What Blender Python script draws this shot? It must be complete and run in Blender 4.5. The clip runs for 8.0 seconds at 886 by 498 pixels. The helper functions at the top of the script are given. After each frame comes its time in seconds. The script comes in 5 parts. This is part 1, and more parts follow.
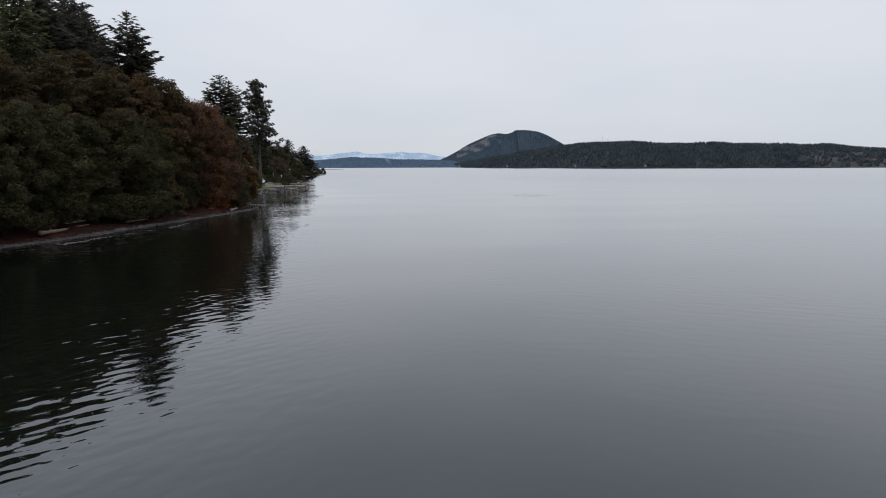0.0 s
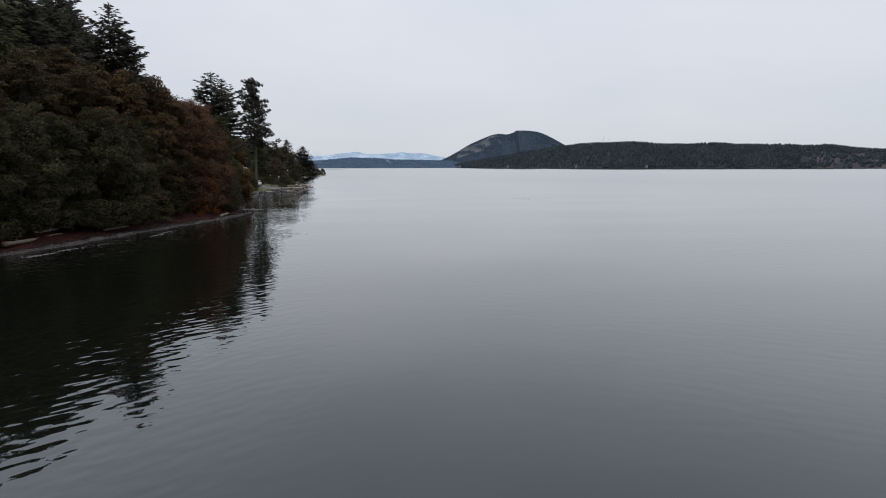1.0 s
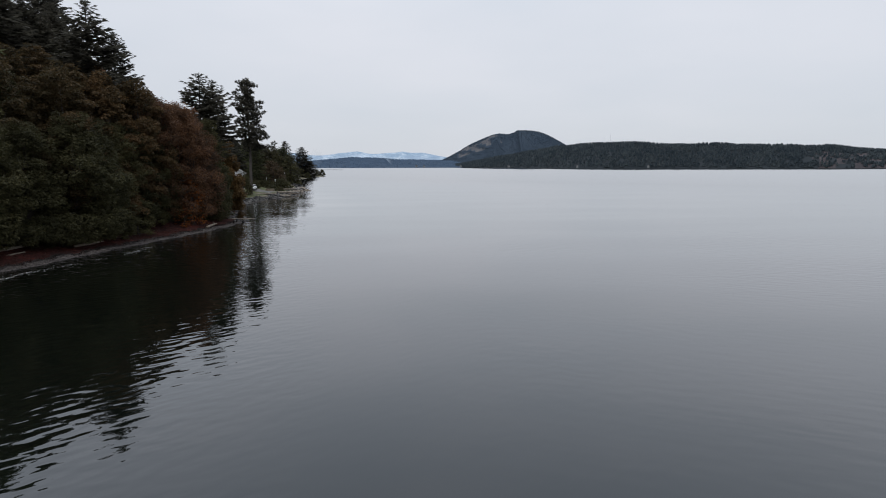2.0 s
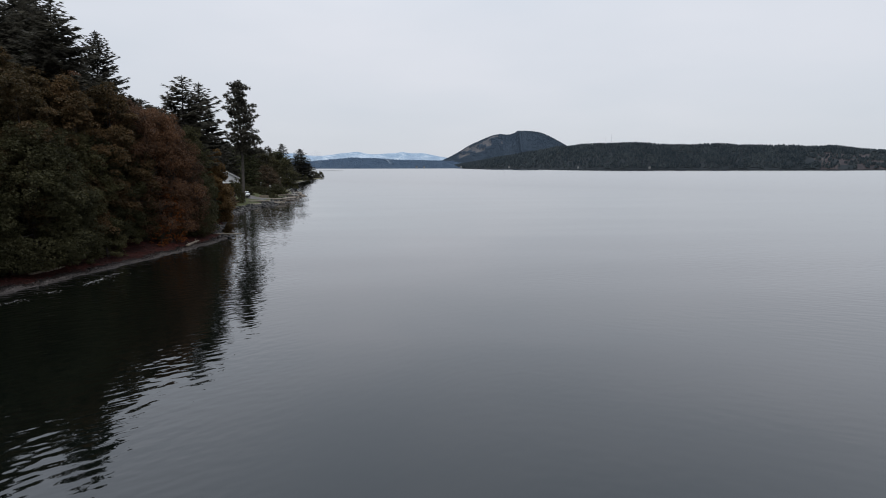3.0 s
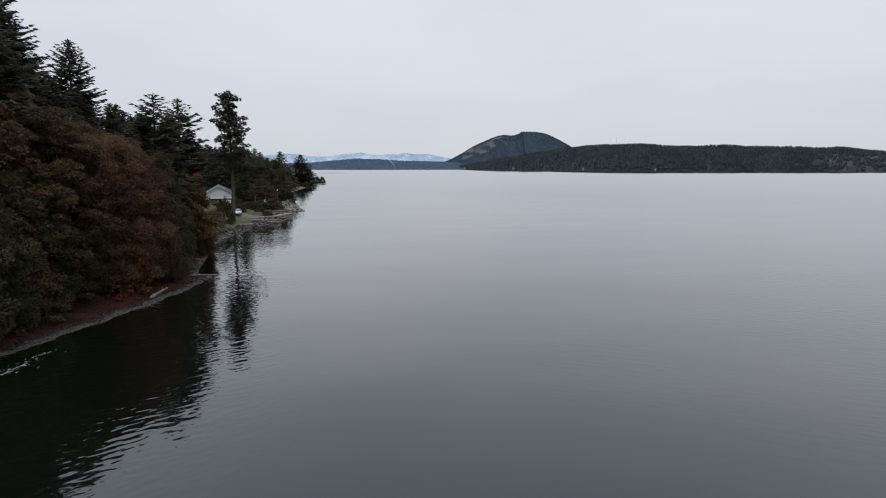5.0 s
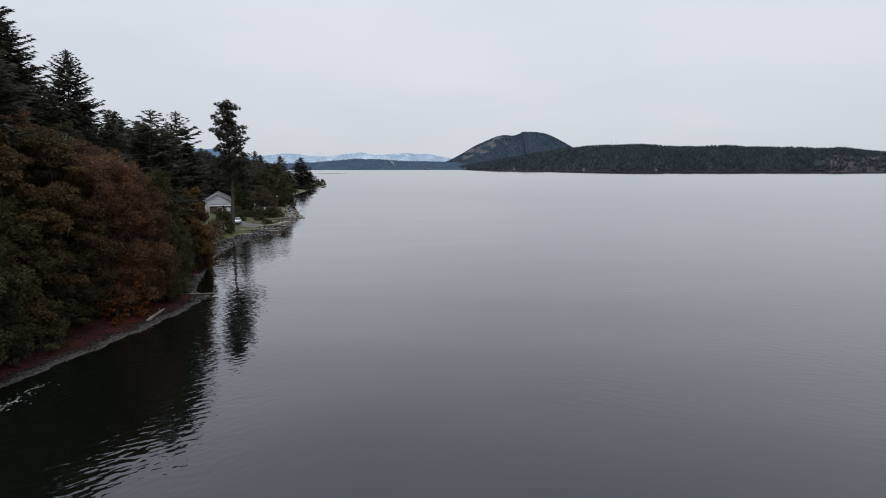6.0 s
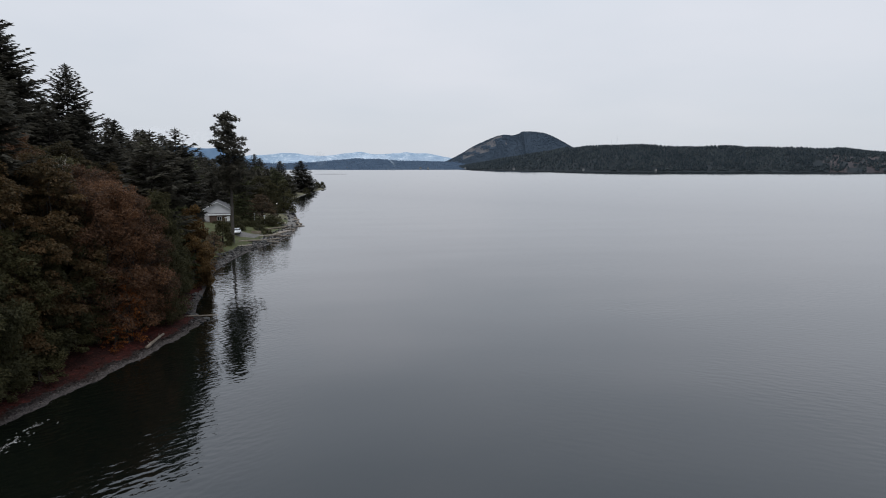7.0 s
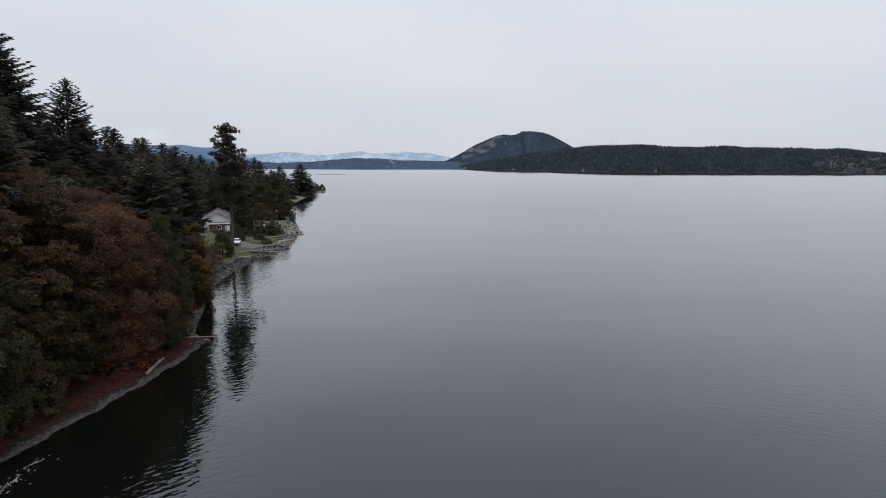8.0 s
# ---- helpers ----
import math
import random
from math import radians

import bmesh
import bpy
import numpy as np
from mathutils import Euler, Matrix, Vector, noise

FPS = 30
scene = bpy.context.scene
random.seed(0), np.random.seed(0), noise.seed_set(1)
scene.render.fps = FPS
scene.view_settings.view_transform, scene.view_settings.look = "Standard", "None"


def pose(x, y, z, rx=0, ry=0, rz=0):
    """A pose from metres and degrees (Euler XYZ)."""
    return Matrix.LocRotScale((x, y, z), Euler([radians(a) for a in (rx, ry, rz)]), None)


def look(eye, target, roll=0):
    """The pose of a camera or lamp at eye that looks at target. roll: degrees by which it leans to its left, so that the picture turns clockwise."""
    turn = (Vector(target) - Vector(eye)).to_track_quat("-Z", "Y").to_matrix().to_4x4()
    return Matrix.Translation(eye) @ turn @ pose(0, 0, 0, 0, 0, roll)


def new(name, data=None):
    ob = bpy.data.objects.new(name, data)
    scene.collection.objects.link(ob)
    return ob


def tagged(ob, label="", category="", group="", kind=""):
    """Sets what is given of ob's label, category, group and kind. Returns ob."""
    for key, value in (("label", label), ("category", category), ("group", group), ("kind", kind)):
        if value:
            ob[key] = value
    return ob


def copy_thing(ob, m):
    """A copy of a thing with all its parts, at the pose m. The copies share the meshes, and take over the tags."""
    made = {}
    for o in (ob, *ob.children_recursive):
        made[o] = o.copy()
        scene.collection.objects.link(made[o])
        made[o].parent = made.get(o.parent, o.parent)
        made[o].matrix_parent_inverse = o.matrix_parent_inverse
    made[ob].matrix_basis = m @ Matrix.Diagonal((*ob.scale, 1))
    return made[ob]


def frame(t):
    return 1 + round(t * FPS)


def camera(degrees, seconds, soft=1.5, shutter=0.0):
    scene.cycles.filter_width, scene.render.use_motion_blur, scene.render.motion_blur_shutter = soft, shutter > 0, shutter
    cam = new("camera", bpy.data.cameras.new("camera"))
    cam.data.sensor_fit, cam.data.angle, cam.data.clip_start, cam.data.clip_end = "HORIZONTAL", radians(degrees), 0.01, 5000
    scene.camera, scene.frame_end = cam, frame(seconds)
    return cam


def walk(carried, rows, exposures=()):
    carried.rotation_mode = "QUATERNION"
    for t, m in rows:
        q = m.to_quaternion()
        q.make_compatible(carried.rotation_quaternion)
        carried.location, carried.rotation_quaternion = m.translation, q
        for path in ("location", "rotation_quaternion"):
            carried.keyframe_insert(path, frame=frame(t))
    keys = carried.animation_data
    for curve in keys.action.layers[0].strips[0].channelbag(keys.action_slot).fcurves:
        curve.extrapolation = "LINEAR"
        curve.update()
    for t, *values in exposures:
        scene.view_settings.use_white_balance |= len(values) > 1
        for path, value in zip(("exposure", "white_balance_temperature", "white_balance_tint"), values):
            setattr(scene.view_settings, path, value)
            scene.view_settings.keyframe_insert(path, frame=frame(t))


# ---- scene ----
cam = camera(72.0, 8.0, soft=0.98)

PATH = [
    (0, (1.35, -0.858, 7.77), (1.354, 1.123, 7.499), -0.2),
    (0.5, (1.08, 2.3, 7.86), (1.083, 4.282, 7.59), -0.15),
    (1, (0.92, 5.35, 8.2), (0.923, 7.332, 7.93), -0.12),
    (1.5, (0.80, 8.4, 8.76), (0.802, 10.382, 8.488), -0.1),
    (3, (0.305, 20.3, 11.1), (0.306, 22.282, 10.829), -0.05),
    (3.5, (0.02, 24.55, 12.07), (0.022, 26.532, 11.799), -0.05),
    (4, (-0.18, 28.55, 13.12), (-0.181, 30.532, 12.851), -0.04),
    (4.5, (-0.294, 31.75, 14.29), (-0.301, 33.732, 14.02), -0.04),
    (6, (-0.38, 35.0, 17.85), (-0.392, 36.982, 17.578), 0.0),
    (6.5, (-0.41, 35.4, 19.36), (-0.421, 37.382, 19.086), 0.0),
    (7, (-0.42, 35.6, 20.94), (-0.431, 37.581, 20.665), 0.02),
    (7.5, (-0.41, 35.75, 22.5), (-0.421, 37.731, 22.223), 0.05),
    (8, (-0.377, 35.8, 24.1), (-0.387, 37.78, 23.822), 0.12),
]
walk(cam, [(t, look(eye, target, roll)) for t, eye, target, roll in PATH])

# ---- light ----
SUN_ELEVATION, SUN_TURN = 62.0, 200.0
world = bpy.data.worlds.new("overcast_sky")
scene.world = world
world.use_nodes = True
wn, wl = world.node_tree.nodes, world.node_tree.links
wn.clear()
w_out, w_bg = wn.new("ShaderNodeOutputWorld"), wn.new("ShaderNodeBackground")
w_sky, w_tex = wn.new("ShaderNodeTexSky"), wn.new("ShaderNodeTexCoord")
w_sky.sky_type, w_sky.sun_disc = "NISHITA", False
w_sky.sun_elevation, w_sky.sun_rotation = radians(SUN_ELEVATION), radians(SUN_TURN)
w_gain = wn.new("ShaderNodeMixRGB")
w_gain.blend_type, w_gain.inputs[0].default_value, w_gain.inputs[2].default_value = "MULTIPLY", 1.0, (0.10, 0.10, 0.10, 1)
w_map, w_noise, w_ramp = wn.new("ShaderNodeMapping"), wn.new("ShaderNodeTexNoise"), wn.new("ShaderNodeValToRGB")
w_map.inputs["Scale"].default_value = (1.0, 1.0, 3.2)
w_noise.inputs["Scale"].default_value, w_noise.inputs["Detail"].default_value = 1.6, 4.0
w_ramp.color_ramp.elements[0].position, w_ramp.color_ramp.elements[0].color = 0.30, (0.602, 0.652, 0.722, 1)
w_ramp.color_ramp.elements[1].position, w_ramp.color_ramp.elements[1].color = 0.72, (0.718, 0.738, 0.797, 1)
w_mix = wn.new("ShaderNodeMixRGB")
w_mix.inputs[0].default_value = 0.93
wl.new(w_sky.outputs[0], w_gain.inputs[1])
wl.new(w_tex.outputs["Generated"], w_map.inputs["Vector"])
wl.new(w_map.outputs[0], w_noise.inputs["Vector"])
wl.new(w_noise.outputs["Fac"], w_ramp.inputs[0])
wl.new(w_gain.outputs[0], w_mix.inputs[1])
wl.new(w_ramp.outputs[0], w_mix.inputs[2])
w_sep, w_lift = wn.new("ShaderNodeSeparateXYZ"), wn.new("ShaderNodeValToRGB")
for i, (at, v, blue) in enumerate(((0.0, 0.382, 0.0), (0.22, 0.43, 0.0), (0.27, 0.447, 0.2), (0.40, 0.435, 0.8), (0.58, 0.445, 1.0), (0.76, 0.88, 1.0), (1.0, 1.35, 1.0))):
    el = w_lift.color_ramp.elements[i] if i < 2 else w_lift.color_ramp.elements.new(at)
    el.position, el.color = at, (v * (1 - 0.03 * blue), v, v * (1 + 0.02 * blue), 1)
w_all = wn.new("ShaderNodeMixRGB")
w_all.blend_type, w_all.inputs[0].default_value = "MULTIPLY", 1.0
wl.new(w_tex.outputs["Generated"], w_sep.inputs[0])
wl.new(w_sep.outputs["Z"], w_lift.inputs[0])
wl.new(w_mix.outputs[0], w_all.inputs[1])
wl.new(w_lift.outputs[0], w_all.inputs[2])
wl.new(w_all.outputs[0], w_bg.inputs["Color"])
w_bg.inputs["Strength"].default_value = 2.5
wl.new(w_bg.outputs[0], w_out.inputs["Surface"])

sun = new("sun", bpy.data.lights.new("sun", "SUN"))
sun.data.energy, sun.data.angle, sun.data.color = 0.95, radians(25), (1.0, 0.96, 0.9)
sun.rotation_euler = Euler((radians(90 - SUN_ELEVATION), 0, radians(180 - SUN_TURN)))
sun.location = (0, 0, 120)


# ---- materials ----
def material(name, colors, scale=1.0, rough=0.7, bump=0.0, bump_scale=20.0, island=0.0, objects=0.0, spec=0.3, metal=0.0, fine=8.0):
    """A surface whose colour wanders between the given ones at two scales, with optional variation by piece and by object."""
    m = bpy.data.materials.new(name)
    m.use_nodes = True
    n, l = m.node_tree.nodes, m.node_tree.links
    b = n["Principled BSDF"]
    b.inputs["Roughness"].default_value, b.inputs["Metallic"].default_value = rough, metal
    b.inputs["Specular IOR Level"].default_value = spec
    tex = n.new("ShaderNodeTexCoord")
    big, small, ramp = n.new("ShaderNodeTexNoise"), n.new("ShaderNodeTexNoise"), n.new("ShaderNodeValToRGB")
    big.inputs["Scale"].default_value, big.inputs["Detail"].default_value = scale, 5.0
    small.inputs["Scale"].default_value, small.inputs["Detail"].default_value = scale * fine, 3.0
    l.new(tex.outputs["Object"], big.inputs["Vector"])
    l.new(tex.outputs["Object"], small.inputs["Vector"])
    add = n.new("ShaderNodeMath")
    add.operation = "MULTIPLY_ADD"
    add.inputs[1].default_value = 0.45
    l.new(small.outputs["Fac"], add.inputs[0])
    sc = n.new("ShaderNodeMath")
    sc.operation, sc.inputs[1].default_value = "MULTIPLY", 0.55
    l.new(big.outputs["Fac"], sc.inputs[0])
    l.new(sc.outputs[0], add.inputs[2])
    last = add.outputs[0]
    for amount, kind in ((island, "ShaderNodeNewGeometry"), (objects, "ShaderNodeObjectInfo")):
        if amount:
            src, ma = n.new(kind), n.new("ShaderNodeMath")
            ma.operation, ma.inputs[1].default_value = "MULTIPLY_ADD", amount
            off = n.new("ShaderNodeMath")
            off.operation, off.inputs[1].default_value = "SUBTRACT", 0.5
            l.new(src.outputs["Random Per Island" if island and kind == "ShaderNodeNewGeometry" else "Random"], off.inputs[0])
            l.new(off.outputs[0], ma.inputs[0])
            l.new(last, ma.inputs[2])
            last = ma.outputs[0]
    els = ramp.color_ramp.elements
    while len(els) < len(colors):
        els.new(0.5)
    for i, c in enumerate(colors):
        els[i].position = 0.28 + 0.44 * i / max(1, len(colors) - 1)
        els[i].color = (*c, 1)
    l.new(last, ramp.inputs[0])
    l.new(ramp.outputs[0], b.inputs["Base Color"])
    if bump:
        bt, bn = n.new("ShaderNodeTexNoise"), n.new("ShaderNodeBump")
        bt.inputs["Scale"].default_value, bt.inputs["Detail"].default_value = bump_scale, 4.0
        bn.inputs["Strength"].default_value, bn.inputs["Distance"].default_value = bump, 0.6 / bump_scale
        l.new(tex.outputs["Object"], bt.inputs["Vector"])
        l.new(bt.outputs["Fac"], bn.inputs["Height"])
        l.new(bn.outputs["Normal"], b.inputs["Normal"])
    return m


def leaf_material(name, colors, objects=0.28, spec=0.13):
    """Matt foliage that lets part of the light through."""
    m = material(name, colors, scale=0.35, rough=0.6, island=0.2, objects=objects, spec=spec, fine=5.0)
    n, l = m.node_tree.nodes, m.node_tree.links
    tint = n["Principled BSDF"].inputs["Base Color"].links[0].from_socket
    thin, mix = n.new("ShaderNodeBsdfTranslucent"), n.new("ShaderNodeMixShader")
    mix.inputs[0].default_value = 0.46
    l.new(tint, thin.inputs["Color"])
    l.new(n["Principled BSDF"].outputs[0], mix.inputs[1])
    l.new(thin.outputs[0], mix.inputs[2])
    l.new(mix.outputs[0], n["Material Output"].inputs["Surface"])
    return m


LEAF_DARK = leaf_material("leaf_dark_green", [(0.0310, 0.0300, 0.0140), (0.0500, 0.0470, 0.0215), (0.0780, 0.0690, 0.0300)])
LEAF_MID = leaf_material("leaf_olive_green", [(0.0342, 0.0310, 0.0145), (0.0560, 0.0490, 0.0215), (0.0890, 0.0730, 0.0300)])
LEAF_OLIVE = leaf_material("leaf_olive_brown", [(0.0300, 0.0262, 0.0130), (0.0570, 0.0405, 0.0190), (0.1020, 0.0590, 0.0260)])
LEAF_RUST = leaf_material("leaf_rust", [(0.0520, 0.0305, 0.0183), (0.0980, 0.0510, 0.0280), (0.1580, 0.0780, 0.0395)])
LEAF_ORANGE = leaf_material("leaf_orange", [(0.0850, 0.0300, 0.0090), (0.1900, 0.0620, 0.0150), (0.3500, 0.1180, 0.0230)])
LEAF_GOLD = leaf_material("leaf_gold", [(0.078, 0.048, 0.020), (0.142, 0.084, 0.033), (0.220, 0.127, 0.048)])
LEAF_BROWN = leaf_material("leaf_brown", [(0.046, 0.033, 0.020), (0.084, 0.057, 0.033), (0.132, 0.088, 0.050)])
LEAF_RED = leaf_material("leaf_red", [(0.0260, 0.0120, 0.0100), (0.0520, 0.0200, 0.0150), (0.0880, 0.0320, 0.0220)])
NEEDLE = leaf_material("needle_green", [(0.0342, 0.0323, 0.0258), (0.0536, 0.0500, 0.0387), (0.0798, 0.0725, 0.0542)], spec=0.1)
NEEDLE_OLIVE = leaf_material("needle_olive", [(0.040, 0.043, 0.023), (0.063, 0.067, 0.034), (0.092, 0.096, 0.047)], spec=0.07)
BARK_GREY = material("bark_grey", [(0.042, 0.036, 0.031), (0.070, 0.061, 0.053), (0.105, 0.093, 0.082)], 1.4, 0.9, 0.5, 10.0)
BARK = material("bark", [(0.014, 0.012, 0.010), (0.032, 0.026, 0.022), (0.06, 0.05, 0.043)], 2.0, 0.9, 0.6, 14.0)
BARK_PALE = material("bark_pale", [(0.16, 0.14, 0.12), (0.26, 0.23, 0.20), (0.34, 0.31, 0.27)], 2.0, 0.9, 0.4, 14.0)
DRIFTWOOD = material("driftwood", [(0.08, 0.06, 0.045), (0.17, 0.14, 0.11), (0.26, 0.225, 0.185)], 1.2, 0.85, 0.5, 12.0, objects=0.3)
SOIL = material("forest_soil", [(0.022, 0.018, 0.013), (0.045, 0.034, 0.024), (0.075, 0.05, 0.035)], 0.3, 0.95, 0.6, 5.0)
LITTER = material("leaf_litter", [(0.009, 0.0042, 0.0036), (0.016, 0.006, 0.005), (0.038, 0.0098, 0.0074), (0.084, 0.0195, 0.0130)], 0.3, 0.95, 0.6, 8.0, spec=0.1)
GRAVEL = material("beach_gravel", [(0.018, 0.0145, 0.0135), (0.042, 0.034, 0.0315), (0.074, 0.060, 0.056)], 0.8, 0.9, 0.8, 9.0)
PALE_GRAVEL = material("pale_gravel", [(0.05, 0.046, 0.043), (0.10, 0.092, 0.085), (0.17, 0.157, 0.145)], 0.8, 0.9, 0.8, 9.0)
LAWN = material("lawn_grass", [(0.028, 0.032, 0.009), (0.046, 0.050, 0.015), (0.066, 0.069, 0.023)], 0.25, 0.9, 0.5, 12.0)
DRY_GRASS = material("dry_grass", [(0.045, 0.044, 0.024), (0.085, 0.078, 0.045), (0.13, 0.115, 0.07)], 0.3, 0.95, 0.5, 9.0)
ROCK = material("shore_rock", [(0.016, 0.0155, 0.015), (0.036, 0.034, 0.032), (0.085, 0.08, 0.076)], 0.9, 0.9, 0.7, 5.0, objects=0.8)
RUBBLE = material("shore_rubble", [(0.014, 0.0135, 0.013), (0.032, 0.030, 0.028), (0.075, 0.070, 0.066)], 0.9, 0.9, 0.7, 5.0, island=0.7)
STONE = material("beach_stone", [(0.021, 0.0172, 0.0155), (0.044, 0.0365, 0.0335), (0.082, 0.069, 0.063)], 0.9, 0.9, island=0.5)
# island soil and conifers carry a bluish haze tint in their base colours
HAZED_FAR_SOIL = material("hazed_far_hillside", [(0.012, 0.016, 0.020), (0.017, 0.022, 0.026), (0.025, 0.029, 0.033)], 0.01, 1.0, fine=6.0)
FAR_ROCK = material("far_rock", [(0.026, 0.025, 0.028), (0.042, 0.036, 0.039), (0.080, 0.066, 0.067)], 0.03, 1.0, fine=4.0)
HAZED_FAR_TREE = material("hazed_far_conifer", [(0.023, 0.030, 0.036), (0.035, 0.044, 0.050), (0.052, 0.061, 0.064)], 0.02, 1.0, island=0.35, spec=0.0)
# the hill's blue is aerial haze painted into forest, ground and rock
HAZE_TREE = material("hazed_hill_forest", [(0.026, 0.040, 0.060), (0.044, 0.059, 0.079), (0.068, 0.083, 0.097)], 0.006, 1.0, island=0.1, spec=0.0)
HAZE_SOIL = material("hazed_hill_ground", [(0.030, 0.042, 0.058), (0.037, 0.050, 0.067), (0.047, 0.060, 0.077)], 0.01, 1.0, fine=6.0, spec=0.0)
HAZE_ROCK = material("hazed_hill_rock", [(0.055, 0.06, 0.07), (0.085, 0.083, 0.088), (0.135, 0.126, 0.125)], 0.02, 1.0, fine=4.0, spec=0.0)


def water_material():
    m = bpy.data.materials.new("sea_water")
    m.use_nodes = True
    n, l = m.node_tree.nodes, m.node_tree.links
    b = n["Principled BSDF"]
    b.inputs["Base Color"].default_value = (0.0022, 0.0031, 0.0023, 1)
    b.inputs["Roughness"].default_value, b.inputs["IOR"].default_value = 0.01, 1.66
    b.inputs["Specular Tint"].default_value = (0.945, 0.995, 1.085, 1)
    b.inputs["Coat Weight"].default_value, b.inputs["Coat Roughness"].default_value, b.inputs["Coat IOR"].default_value = 0.25, 0.01, 1.33
    tex = n.new("ShaderNodeTexCoord")
    # ripples with long crests, and fine ripples, stronger in some patches than in others
    patch, calm = n.new("ShaderNodeTexNoise"), n.new("ShaderNodeMapRange")
    patch.inputs["Scale"].default_value, patch.inputs["Detail"].default_value = 0.035, 3.0
    calm.inputs["From Min"].default_value, calm.inputs["From Max"].default_value = 0.35, 0.65
    calm.inputs["To Min"].default_value, calm.inputs["To Max"].default_value = 0.45, 1.1
    l.new(tex.outputs["Object"], patch.inputs["Vector"])
    l.new(patch.outputs["Fac"], calm.inputs["Value"])
    # out in the open the wind roughens the water
    where, far_out, gloss, settle = n.new("ShaderNodeSeparateXYZ"), n.new("ShaderNodeMapRange"), n.new("ShaderNodeMapRange"), n.new("ShaderNodeMath")
    l.new(tex.outputs["Object"], where.inputs[0])
    offshore = n.new("ShaderNodeMath")
    offshore.operation, offshore.inputs[1].default_value = "MULTIPLY_ADD", 0.8
    l.new(where.outputs["X"], offshore.inputs[0])
    l.new(where.outputs["Y"], offshore.inputs[2])
    l.new(offshore.outputs[0], far_out.inputs["Value"])
    far_out.inputs["From Min"].default_value, far_out.inputs["From Max"].default_value = 60, 400
    l.new(far_out.outputs[0], gloss.inputs["Value"])
    gloss.inputs["From Min"].default_value = 0.35
    gloss.inputs["To Min"].default_value, gloss.inputs["To Max"].default_value = 0.01, 0.05
    l.new(gloss.outputs[0], b.inputs["Roughness"])
    settle.operation, settle.inputs[0].default_value = "SUBTRACT", 1.0
    l.new(far_out.outputs[0], settle.inputs[1])
    seaward, bankside = n.new("ShaderNodeMapRange"), n.new("ShaderNodeMath")
    bankside.operation, bankside.inputs[1].default_value = "MULTIPLY_ADD", 0.18
    l.new(where.outputs["Y"], bankside.inputs[0])
    l.new(where.outputs["X"], bankside.inputs[2])
    l.new(bankside.outputs[0], seaward.inputs["Value"])
    seaward.inputs["From Min"].default_value, seaward.inputs["From Max"].default_value = -14, 3
    seaward.inputs["To Min"].default_value, seaward.inputs["To Max"].default_value = 1.2, 0.07
    shelter = n.new("ShaderNodeMath")
    shelter.operation = "MULTIPLY"
    l.new(seaward.outputs[0], shelter.inputs[0])
    l.new(settle.outputs[0], shelter.inputs[1])
    rippled = n.new("ShaderNodeMath")
    rippled.operation = "MULTIPLY"
    l.new(calm.outputs[0], rippled.inputs[0])
    l.new(shelter.outputs[0], rippled.inputs[1])
    # far normals are tilted towards -Y, an added lean to reflect higher sky
    sky_tilt, lean, level = n.new("ShaderNodeMath"), n.new("ShaderNodeCombineXYZ"), n.new("ShaderNodeVectorMath")
    sky_tilt.operation, sky_tilt.inputs[1].default_value = "MULTIPLY", -0.046
    level.operation, lean.inputs["Z"].default_value = "NORMALIZE", 1.0
    # the tilt is held back near the point so its trees still reflect
    tilt_gate, open_sea, outward = n.new("ShaderNodeMapRange"), n.new("ShaderNodeMath"), n.new("ShaderNodeMath")
    outward.operation, outward.inputs[1].default_value = "MULTIPLY_ADD", 0.5
    l.new(where.outputs["Y"], outward.inputs[0])
    l.new(where.outputs["X"], outward.inputs[2])
    tilt_gate.inputs["From Min"].default_value, tilt_gate.inputs["From Max"].default_value = 48, 75
    tilt_gate.inputs["To Max"].default_value = 1.2
    open_sea.operation = "MULTIPLY"
    l.new(outward.outputs[0], tilt_gate.inputs["Value"])
    l.new(tilt_gate.outputs[0], open_sea.inputs[0])
    l.new(far_out.outputs[0], open_sea.inputs[1])
    l.new(open_sea.outputs[0], sky_tilt.inputs[0])
    l.new(sky_tilt.outputs[0], lean.inputs["Y"])
    l.new(lean.outputs[0], level.inputs[0])
    last = level.outputs[0]
    # out on the open side a breeze draws patches of short ripples
    breeze, outer, gust = n.new("ShaderNodeMath"), n.new("ShaderNodeMapRange"), n.new("ShaderNodeMapRange")
    breeze.operation = "MULTIPLY"
    l.new(where.outputs["X"], outer.inputs["Value"])
    outer.inputs["From Min"].default_value, outer.inputs["From Max"].default_value = -2, 26
    l.new(patch.outputs["Fac"], gust.inputs["Value"])
    gust.inputs["From Min"].default_value, gust.inputs["From Max"].default_value = 0.4, 0.66
    gust.inputs["To Min"].default_value, gust.inputs["To Max"].default_value = 0.12, 1.0
    l.new(outer.outputs[0], breeze.inputs[0])
    l.new(gust.outputs[0], breeze.inputs[1])
    for turn, sx, scale, dist, strength, mask in ((24, 1.8, 0.6, 0.06, 0.65, rippled), (44, 1.7, 1.9, 0.06, 0.8, rippled),
                                                  (10, 2.2, 0.05, 0.4, 0.5, settle), (-22, 2.6, 1.7, 0.04, 0.5, breeze)):
        mp, no, bu, am = n.new("ShaderNodeMapping"), n.new("ShaderNodeTexNoise"), n.new("ShaderNodeBump"), n.new("ShaderNodeMath")
        mp.vector_type = "TEXTURE"
        mp.inputs["Scale"].default_value = (sx, 1, 1)
        mp.inputs["Rotation"].default_value = (0, 0, radians(turn))
        no.inputs["Scale"].default_value, no.inputs["Detail"].default_value = scale, 0.6
        am.operation, am.inputs[1].default_value = "MULTIPLY", strength
        bu.inputs["Distance"].default_value = dist
        l.new(mask.outputs[0], am.inputs[0])
